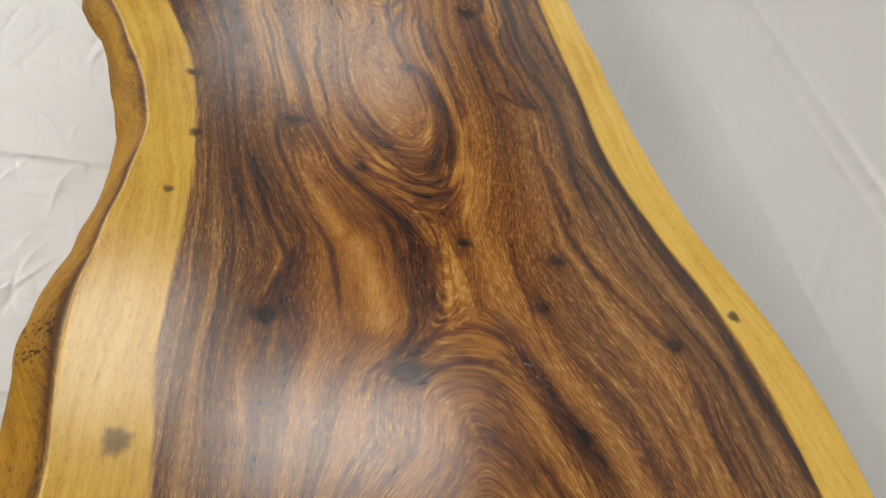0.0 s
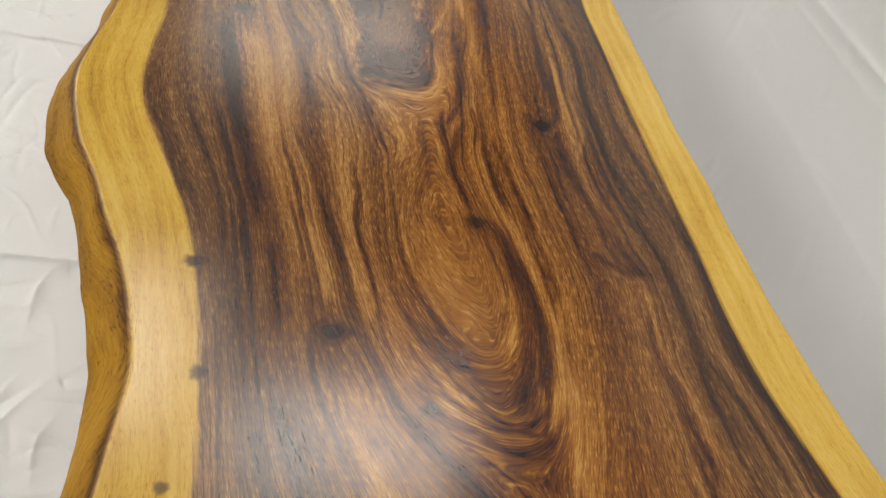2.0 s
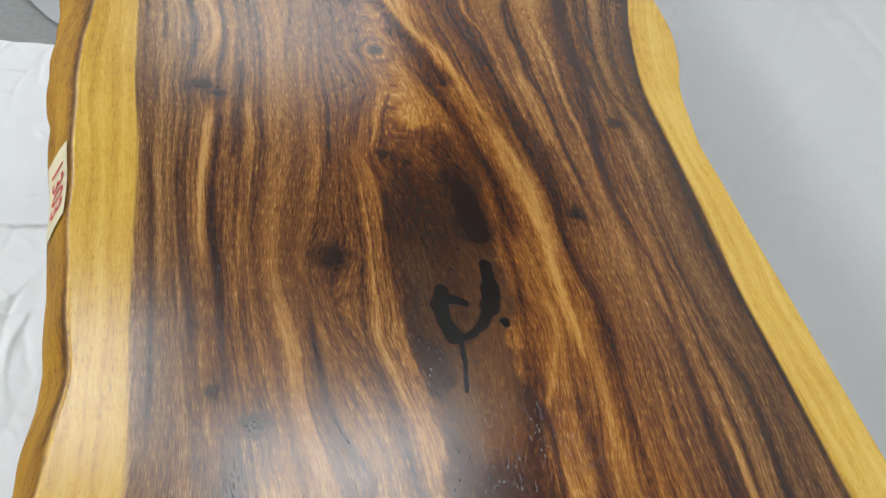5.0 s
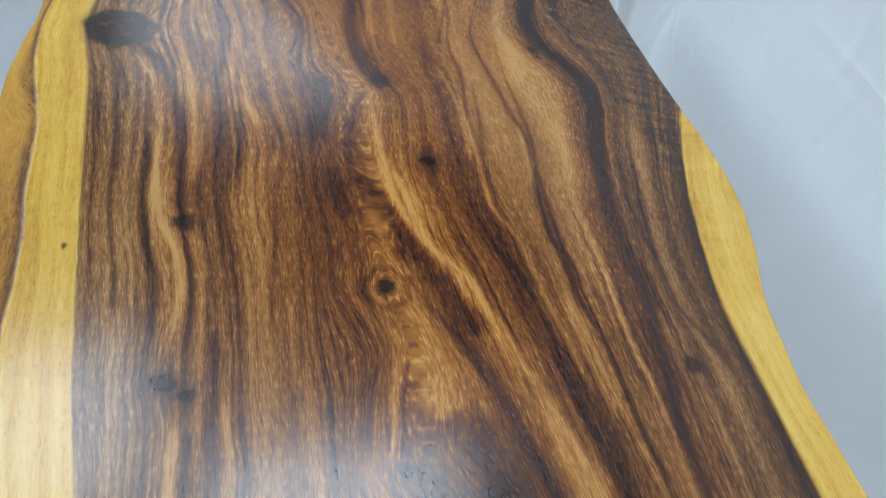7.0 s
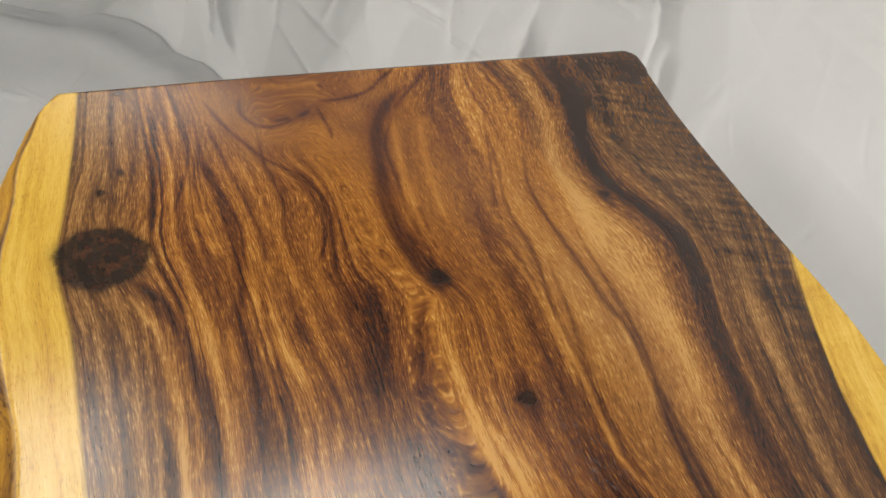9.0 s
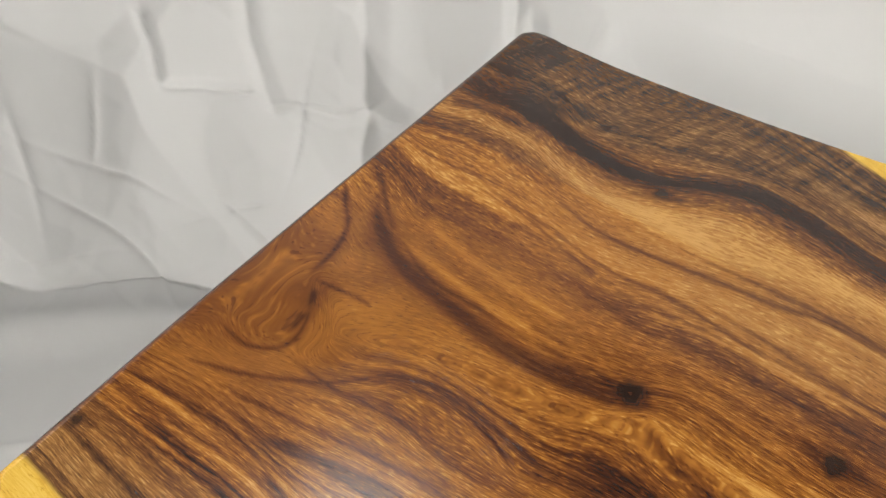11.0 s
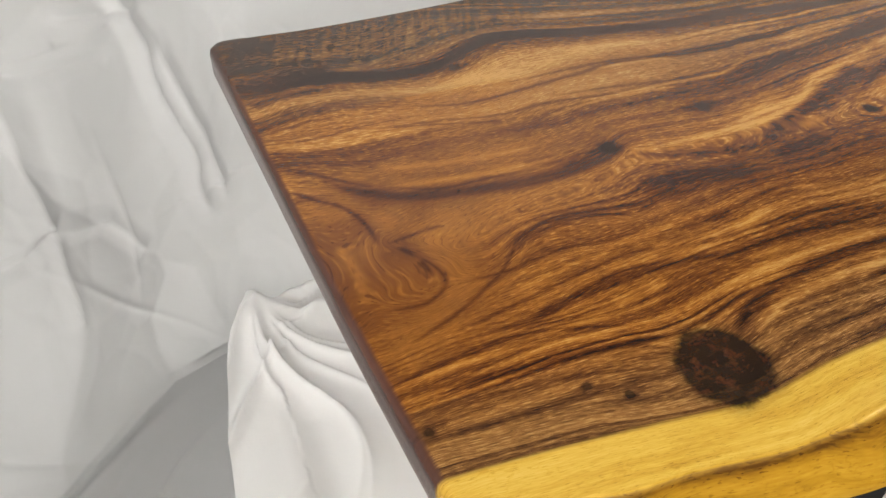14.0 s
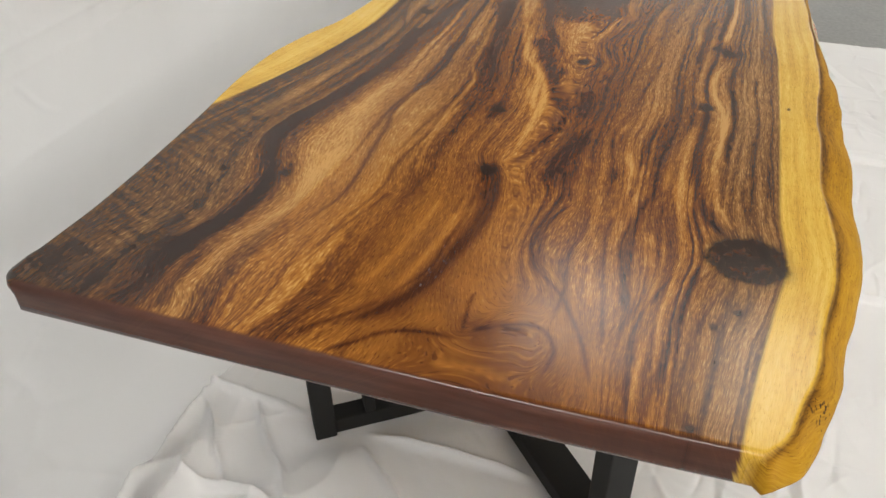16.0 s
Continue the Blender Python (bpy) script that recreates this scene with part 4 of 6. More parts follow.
streak(0.18, 3.5, (0.178, -0.469), (0.175, -0.528), (0.172, -0.582))
streak(-0.48, 10.0, (0.239, -0.012), (0.282, -0.039), (0.289, -0.105), (0.266, -0.195), (0.271, -0.263), (0.297, -0.313), (0.317, -0.362), (0.312, -0.442), (0.291, -0.514), (0.276, -0.588), (0.266, -0.648), (0.264, -0.704), (0.265, -0.763), (0.270, -0.811), (0.274, -0.856))
streak(-0.30, 21.2, (0.333, -0.005), (0.398, -0.004), (0.426, -0.058))
streak(0.12, 3.9, (0.313, -0.107), (0.303, -0.165), (0.330, -0.221), (0.358, -0.274))
streak(-0.24, 5.2, (0.453, -0.411), (0.423, -0.509), (0.396, -0.596), (0.376, -0.681), (0.366, -0.744), (0.360, -0.794), (0.361, -0.841))
streak(-0.18, 2.9, (0.318, -0.505), (0.302, -0.599), (0.298, -0.691), (0.305, -0.781))
streak(-0.34, 4.3, (-0.295, -0.038), (-0.291, -0.083), (-0.294, -0.131), (-0.297, -0.183), (-0.305, -0.237), (-0.311, -0.273))
streak(-0.22, 2.0, (-0.337, -0.029), (-0.342, -0.078), (-0.344, -0.133), (-0.350, -0.189), (-0.359, -0.238))
streak(-0.22, 2.2, (-0.313, -0.030), (-0.314, -0.082), (-0.316, -0.145), (-0.318, -0.189))
streak(-0.28, 2.7, (-0.248, -0.039), (-0.245, -0.120), (-0.242, -0.178), (-0.225, -0.223), (-0.214, -0.278), (-0.216, -0.318), (-0.216, -0.362))
streak(-0.22, 2.2, (-0.231, -0.082), (-0.217, -0.156), (-0.203, -0.225), (-0.193, -0.294), (-0.193, -0.341))
streak(0.18, 2.8, (-0.247, -0.084), (-0.252, -0.141), (-0.262, -0.199), (-0.271, -0.252))
streak(0.16, 2.7, (-0.204, -0.154), (-0.186, -0.225), (-0.182, -0.293))
streak(-0.20, 1.9, (-0.179, -0.028), (-0.184, -0.074), (-0.163, -0.103), (-0.128, -0.098), (-0.086, -0.067))
streak(-0.22, 1.9, (-0.233, -0.035), (-0.210, -0.092), (-0.185, -0.138), (-0.161, -0.172), (-0.125, -0.202))
streak(-0.22, 1.7, (-0.118, -0.215), (-0.113, -0.257), (-0.121, -0.306), (-0.138, -0.347))
streak(-0.20, 1.5, (-0.084, -0.065), (-0.076, -0.118), (-0.077, -0.138))
streak(0.14, 6.9, (-0.174, -0.015), (-0.122, -0.022), (-0.061, -0.014))
streak(0.18, 4.1, (0.017, -0.095), (0.004, -0.160), (-0.004, -0.221), (-0.013, -0.269), (-0.015, -0.316))
streak(-0.20, 2.2, (0.140, -0.133), (0.125, -0.189), (0.107, -0.259), (0.093, -0.297))
streak(-0.22, 1.9, (-0.207, -0.321), (-0.202, -0.368), (-0.204, -0.414))
streak(-0.20, 1.9, (-0.260, -0.291), (-0.251, -0.345), (-0.245, -0.400))
streak(-0.24, 3.1, (-0.310, -0.311), (-0.291, -0.367), (-0.282, -0.393))
streak(-0.36, 15.3, (0.309, 0.033), (0.295, -0.020), (0.312, -0.070), (0.284, -0.130))
streak(-0.22, 7.6, (0.246, 0.015), (0.261, -0.032), (0.261, -0.094))
streak(-0.20, 3.8, (0.096, 0.010), (0.073, -0.024), (0.038, -0.060), (0.017, -0.089))
streak(-0.24, 3.1, (0.050, 0.012), (0.022, -0.012), (-0.006, -0.040), (-0.042, -0.055), (-0.083, -0.057))
streak(-0.22, 3.0, (-0.092, -0.075), (-0.116, -0.090), (-0.151, -0.094))
streak(0.14, 4.4, (0.055, -0.096), (0.038, -0.168), (0.032, -0.237), (0.029, -0.307))
streak(-0.24, 3.6, (0.019, -0.090), (-0.011, -0.156), (-0.013, -0.223), (-0.014, -0.292), (-0.005, -0.366))
streak(-0.26, 7.0, (-0.017, -0.397), (-0.043, -0.434), (-0.061, -0.483), (-0.071, -0.549), (-0.059, -0.617), (-0.003, -0.717))
streak(-0.22, 2.1, (-0.273, -0.001), (-0.264, -0.043), (-0.257, -0.097), (-0.256, -0.150), (-0.268, -0.201), (-0.293, -0.274))
streak(-0.22, 2.0, (-0.287, -0.009), (-0.288, -0.089), (-0.294, -0.165), (-0.311, -0.239), (-0.325, -0.270))
streak(-0.22, 1.9, (-0.315, 0.000), (-0.311, -0.084), (-0.323, -0.182), (-0.343, -0.251))
streak(0.20, 2.0, (-0.271, -0.017), (-0.270, -0.094), (-0.275, -0.172), (-0.299, -0.244))
streak(-0.20, 1.4, (-0.340, -0.010), (-0.345, -0.076), (-0.350, -0.147), (-0.367, -0.216), (-0.365, -0.257))
streak(-0.34, 5.4, (-0.334, -0.336), (-0.309, -0.367), (-0.292, -0.417), (-0.278, -0.486), (-0.273, -0.527))
streak(0.28, 3.5, (-0.338, -0.353), (-0.317, -0.402), (-0.305, -0.468), (-0.299, -0.508))
streak(-0.22, 2.1, (-0.360, -0.368), (-0.347, -0.412), (-0.336, -0.482))
streak(-0.22, 2.9, (-0.146, -0.183), (-0.125, -0.208), (-0.109, -0.258), (-0.115, -0.320), (-0.120, -0.383))
streak(-0.18, 1.9, (-0.169, -0.107), (-0.169, -0.176), (-0.159, -0.240), (-0.165, -0.299), (-0.155, -0.367))


def streak_tone(x, y):
    """Tone of all streaks; where two tell the same streak, the stronger one counts."""
    dark, light = np.zeros_like(x), np.zeros_like(x)
    wander = value_noise(x * 45, y * 16, 71)
    fray = 1 + 0.25 * value_noise(x * 160, y * 24, 72) + 0.25 * value_noise(x * 20, y * 6, 73)
    for amount, w, lx, ly in streak_lines:
        near = np.flatnonzero((x > lx.min() - 5 * w) & (x < lx.max() + 5 * w) & (y > ly.min() - 0.03 - 4 * w) & (y < ly.max() + 0.03 + 4 * w))
        if not len(near):
            continue
        d, along = off_line(x[near] + min(w, 0.004) * 0.5 * wander[near], y[near], lx, ly)
        taper = smoothstep(-0.02, 0.20, along) * (1 - smoothstep(0.80, 1.02, along))
        d = d / (w * (0.6 + 0.4 * taper))
        v = abs(amount) * (0.75 * np.exp(-d**2) + 0.25 * np.exp(-(d / 2.4) ** 2)) * taper * fray[near]
        kind = dark if amount < 0 else light
        kind[near] = np.maximum(kind[near], v)
    return light - dark


def blur(a, cells):
    k = np.exp(-0.5 * (np.arange(-3 * cells, 3 * cells + 1) / cells) ** 2)
    k /= k.sum()
    for axis in (0, 1):
        a = np.apply_along_axis(np.convolve, axis, a, k, "same")
    return a


CELL, GX, GY = 0.005, -0.60, -3.06


def on_grid(field, x, y):
    """Bilinear value of a grid field at points."""
    u = np.clip((x - GX) / CELL, 0, field.shape[0] - 1.001)
    v = np.clip((y - GY) / CELL, 0, field.shape[1] - 1.001)
    i, j = u.astype(int), v.astype(int)
    u, v = u - i, v - j
    return (field[i, j] * (1 - u) + field[i + 1, j] * u) * (1 - v) + (field[i, j + 1] * (1 - u) + field[i + 1, j + 1] * u) * v


def flowing_grain(first):
    """The grain field drawn out along the streaks: each point takes the mean of the first field along its fibre."""
    gx, gy = GX + CELL * np.arange(270), GY + CELL * np.arange(630)
    X, Y = np.meshgrid(gx, gy, indexing="ij")
    base = first(X.ravel(), Y.ravel()).reshape(X.shape)
    c2, s2, wt = np.zeros_like(X), np.zeros_like(X), np.zeros_like(X)
    for amount, w, lx, ly in streak_lines:
        if w > 0.016 or np.hypot(np.diff(lx), np.diff(ly)).sum() < 0.07:
            continue
        t = np.linspace(0, len(lx) - 1, 12 * len(lx))
        px, py = np.interp(t, np.arange(len(lx)), lx), np.interp(t, np.arange(len(lx)), ly)
        a = 2 * np.arctan2(np.gradient(py), np.gradient(px))
        i, j = np.round((px - GX) / CELL).astype(int), np.round((py - GY) / CELL).astype(int)
        np.add.at(c2, (i, j), np.cos(a))
        np.add.at(s2, (i, j), np.sin(a))
        np.add.at(wt, (i, j), 1.0)
    dx, dy = np.gradient(base, CELL)
    a0 = 2 * np.arctan2(dx, -dy)
    own = np.full_like(X, 0.010)
    for kx, ky, kw, kl, dark in KNOTS:
        own += 1.2 * np.exp(-(((X - kx) / (1.7 * kw)) ** 2 + ((Y - ky) / (2.2 * kl)) ** 2))
    left, right, hl, ga, gb, gm, gc, gd, hr = slab_lines(Y)
    own += 0.5 * np.exp(-((X - hl) / 0.02) ** 2) + 0.5 * np.exp(-((X - hr) / 0.02) ** 2)
    c = blur(c2, 2) + 0.35 * blur(c2, 6) + blur(own * np.cos(a0), 1)
    s = blur(s2, 2) + 0.35 * blur(s2, 6) + blur(own * np.sin(a0), 1)
    half = 0.5 * np.arctan2(s, c)
    tx, ty = np.cos(half), np.sin(half)
    total, weight = base * 1.0, np.ones_like(base)
    for way in (-1.0, 1.0):
        px, py = X.copy(), Y.copy()
        ux, uy = way * tx, way * ty
        for k in range(64):
            px, py = px + 0.004 * ux, py + 0.004 * uy
            i = np.clip(np.round((px - GX) / CELL).astype(int), 0, 269)
            j = np.clip(np.round((py - GY) / CELL).astype(int), 0, 629)
            nx, ny = tx[i, j], ty[i, j]
            turn = np.sign(nx * ux + ny * uy)
            ux, uy = nx * turn, ny * turn
            f = math.exp(-((k / 40.0) ** 2))
            total += f * base[i, j]
            weight += f
    return blur(total / weight, 1)


def base_grain(x, y):
    """Growth rings before they are drawn out along the fibres."""
    left, right, hl, ga, gb, gm, gc, gd, hr = slab_lines(y)
    g = np.zeros_like(x)
    lines = (hl, ga, gb, gm, gc, gd, hr)
    for k in range(6):
        a, b = lines[k], lines[k + 1]
        inside = (x >= a) & (x < b)
        g = np.where(inside, GRAIN_VALUE[k] + (GRAIN_VALUE[k + 1] - GRAIN_VALUE[k]) * (x - a) / (b - a), g)
    g = np.where(x < hl, -0.335 + x - hl, g)
    g = np.where(x >= hr, 0.362 + x - hr, g)
    # grain parts round the dark heart
    dx, dy = x - 0.0, y + 1.27
    r2 = (dx / 0.055) ** 2 + (dy / 0.235) ** 2
    g = g - dx * 0.5 * smoothstep(0.7, 1.3, r2) / np.maximum(r2, 1) * np.exp(-r2 / 14)
    inner = 1 - smoothstep(-0.012, 0.004, np.maximum(hl - x, x - hr))
    for kx, ky, kw, kl, dark in KNOTS:
        dx, dy = x - kx, y - ky
        r2 = (dx / (kw * 1.35)) ** 2 + (dy / (kl * 2.0)) ** 2
        g = g - dx / np.maximum(r2, 1) * np.exp(-r2 / 10) * 0.62 * inner
    # rings close round the eye and the arch, and meet in a saddle between them
    rise = np.minimum(np.sqrt((np.where(y > -1.86, 0.13, 0.46) * (y + 1.86)) ** 2 + 1e-5), np.sqrt((0.40 * (y + 2.64)) ** 2 + 1e-5))
    rise = np.minimum(rise, 0.115) * (1 - smoothstep(-1.62, -1.35, y))
    return np.where(g < 0, -1.0, 1.0) * np.sqrt(g**2 + rise**2 + 1e-6)


def ring_height(x, y):
    """Always positive: rings close round the eye and the arch."""
    return np.abs(base_grain(x, y))


GRAIN = flowing_grain(ring_height)
GRAIN_SIDE = flowing_grain(base_grain)
# black holes in the dark heart: half width, and the line of each
HOLES = ((0.0105, (0.030, -1.228), (0.035, -1.200), (0.037, -1.166)),
         (0.0075, (0.028, -1.232), (0.018, -1.249), (0.006, -1.262), (-0.010, -1.270)),
         (0.0130, (-0.014, -1.266), (-0.025, -1.248), (-0.025, -1.225), (-0.021, -1.205)),
         (0.0075, (-0.019, -1.218), (-0.006, -1.219), (0.003, -1.223)),
         (0.0035, (-0.010, -1.272), (-0.010, -1.301), (-0.014, -1.333)),
         (0.0055, (0.043, -1.246), (0.044, -1.250)))


def figure(x, y):
    """The wood's figure at points of the top: grain field, tone, knot, sapwood depth, warmth, curl."""
    left, right, hl, ga, gb, gm, gc, gd, hr = slab_lines(y)
    g = on_grid(GRAIN, x, y)
    flank = np.tanh(on_grid(GRAIN_SIDE, x, y) / 0.06)
    tone = np.zeros_like(x)
    warm = np.full_like(x, 0.55)
    knot = np.full_like(x, -1.0)
    ink = np.zeros_like(x)
    big = np.where(np.hypot(x + 0.36, y + 0.30) < 0.08, 1.0, 0.0)
    inner = 1 - smoothstep(-0.012, 0.004, np.maximum(hl - x, x - hr))
    for kx, ky, kw, kl, dark in KNOTS:
        dx, dy = x - kx, y - ky
        wavy = min(1.0, 0.014 / kw)
        r = np.hypot(dx / kw, dy / kl) * (1 + wavy * 0.10 * np.sin(3 * np.arctan2(dy, dx) + kx * 40) + wavy * 0.08 * np.sin(7 * np.arctan2(dy, dx) + ky * 30))
        depth = 1.0 - r
        ink = np.where(depth > knot, 0.30 + 0.62 * dark, ink)
        knot = np.maximum(knot, depth)
        tone = tone - 0.20 * min(1.0, (0.016 / kw) ** 2) * dark * inner * np.exp(-((dx / (kw * 1.4)) ** 2 + (dy / (kl * 2.6)) ** 2))
    for kx, ky, r0 in ((-0.053, -0.770, 0.0), (-0.039, -1.484, 0.002)):      # knots with a pale ring
        r = np.hypot(x - kx, (y - ky) * 0.9) + 0.002 * value_noise(x * 60, y * 60, 14)
        tone += 0.13 * np.exp(-((r - 0.0155 + r0) / 0.004) ** 2) - 0.16 * np.exp(-((r - 0.025 + r0) / 0.005) ** 2)
        big = np.where(r < 0.03, -0.5, big)
    vary = 0.65 + 0.35 * value_noise(y * 3.1 + 7, x * 2.0, 3)
    # the long dark streaks
    tone -= 0.16 * np.exp(-((x - ga) / 0.010) ** 2) * vary * (1 - 0.75 * smoothstep(-0.45, -0.2, y))
    tone -= 0.14 * np.exp(-((x - gd) / 0.009) ** 2) * vary
    tone -= 0.06 * smoothstep(0.0, 0.03, x - gd) * (1 - smoothstep(-0.01, 0.0, x - hr))
    tone -= 0.02 * (1 - smoothstep(-0.03, 0.0, x - ga)) * smoothstep(0, 0.01, x - hl) * (1 - smoothstep(-0.5, -0.2, y))
    tone += 0.04 * (1 - smoothstep(-0.03, 0.0, x - ga)) * smoothstep(-0.45, -0.2, y)
    # close stripes that wrap the big knot
    lines = np.sin(6.283 * g / 0.019 + 1.6 * value_noise(y * 2.2, x * 5, 81)) + 0.6 * np.sin(6.283 * g / 0.0105 + 2.2 * value_noise(y * 3, x * 4, 82))
    tone += 0.105 * lines * smoothstep(0.002, 0.012, x - hl) * (1 - smoothstep(0.02, 0.09, x - ga)) * smoothstep(-1.2, -0.8, y) * (0.7 + 0.5 * value_noise(x * 12, y * 4, 83))
    own = np.clip(1.2 * streak_tone(x, y), -0.60, 0.44)
    tone += own
    # light and dark fields
    tone += 0.08 * smoothstep(0.005, 0.02, x - ga) * (1 - smoothstep(-0.05, 0.02, x - gb)) * smoothstep(-2.0, -1.75, y) * (1 - smoothstep(-1.35, -1.15, y))
    tone += 0.08 * blob(x, y, 0.15, -2.20, 0.05, 0.10)
    tone += 0.12 * blob(x, y, 0.17, -0.38, 0.09, 0.26, 0.6)
    tone -= 0.12 * blob(x, y, -0.085, -0.58, 0.055, 0.17, 0.6)
    tone -= 0.12 * blob(x, y, 0.115, -2.08, 0.03, 0.05)
    warm += 0.4 * blob(x, y, -0.02, -0.75, 0.12, 0.35, 0.6) + 0.3 * blob(x, y, -0.12, -0.3, 0.18, 0.30, 0.6)
    # dark heart
    jag = 0.010 * value_noise(y * 14, y * 0, 5) + 0.006 * value_noise(y * 45, x * 12, 6)
    heart = smoothstep(-1.500, -1.486, y + 0.005 * value_noise(x * 50, y * 0, 7)) * (1 - smoothstep(-1.14, -0.88, y + 0.5 * np.abs(x - 0.03)))
    lean_l = np.interp(y, (-1.5, -1.38, -1.27, -1.18, -0.99), (-0.034, -0.050, -0.062, -0.078, -0.058))
    lean_r = np.interp(y, (-1.5, -1.41, -1.25, -1.10, -0.96), (0.060, 0.056, 0.052, 0.060, 0.068))
    heart *= smoothstep(-0.004, 0.010, x + jag - lean_l) * (1 - smoothstep(-0.012, 0.004, x + jag - lean_r))
    tone -= 0.22 * heart
    tone -= 0.15 * heart * (1 - smoothstep(-1.46, -1.37, y + 0.02 * value_noise(x * 45, y * 8, 8)))
    tone += 0.14 * blob(x, y, 0.004, -1.34, 0.035, 0.06, 0.5)
    tone -= 0.16 * blob(x, y, 0.012, -1.06, 0.06, 0.12, 0.6)
    warm -= 0.5 * heart * smoothstep(-1.42, -1.35, y)
    tone -= 0.14 * ridge(x, y, ((0.285, -0.09), (0.335, -0.03), (0.36, 0.03)), 0.034)
    curl = smoothstep(0.02, 0.05, x - np.interp(y, (-0.6, -0.3, -0.2, -0.1, 0.0), (0.36, 0.31, 0.27, 0.28, 0.34))) * smoothstep(-0.75, -0.45, y)
    tone -= 0.11 * curl
    warm -= 0.2 * curl
    # orange burl at the end
    burl = blob(x, y, -0.13, -0.03, 0.10, 0.075, 0.5)
    tone -= 0.08 * burl
    warm += 0.6 * burl + 0.35 * smoothstep(-0.5, -0.1, y) * (x > ga) * (x < 0.2)
    warm += 0.35 * blob(x, y, 0.09, -2.15, 0.14, 0.40, 0.6) + 0.4 * blob(x, y, 0.08, -1.40, 0.10, 0.30, 0.6)
    warm -= 0.30 * smoothstep(0.0, 0.05, x - gd) + 0.25 * (1 - smoothstep(-0.06, 0.0, x - ga))
    swirl = blob(x, y, -0.11, -0.06, 0.12, 0.11, 0.6)
    tone += swirl * 0.10 * value_noise(x * 22, y * 26, 10)
    sap = np.maximum(hl - x, x - hr)
    tone += 0.16 * smoothstep(-0.002, 0.004, x - hr)          # paler sapwood along the drape
    # black holes and the crack in the heart
    ragged = 1 + 0.30 * value_noise(x * 90, y * 80, 11)
    for wide, *line in HOLES:
        p = np.array(line)
        d, along = off_line(x, y, p[:, 0], p[:, 1])
        depth = 1.2 * (1.0 - d / (wide * (1 - 0.35 * along)) * ragged)
        big = np.where(depth > -0.4, -1.0, big)
        ink = np.where(depth > knot, 1.0, ink)
        knot = np.maximum(knot, depth)
    tone = np.where(tone < -0.30, -0.30 + 0.45 * (tone + 0.30), tone)
    calm = 0.5 * blob(x, y, 0.062, -1.86, 0.043, 0.095, 0.3) + 0.45 * blob(x, y, 0.13, -2.60, 0.08, 0.22, 0.4)
    calm += 0.6 * blob(x, y, 0.008, -2.20, 0.045, 0.15, 0.5) + 0.15 * blob(x, y, -0.165, -1.52, 0.045, 0.20, 0.5)
    calm += 0.55 * blob(x, y, 0.17, -0.42, 0.07, 0.26, 0.6) + 1.2 * swirl + 0.7 * blob(x, y, 0.01, -0.20, 0.10, 0.16, 0.6) + 0.75 * heart
    calm += np.clip(1.1 * np.abs(own) - 0.05, 0, 0.25)
    return g, tone, knot, sap, np.clip(warm, 0, 1), curl, flank, np.clip(calm, 0, 0.95), ink, big


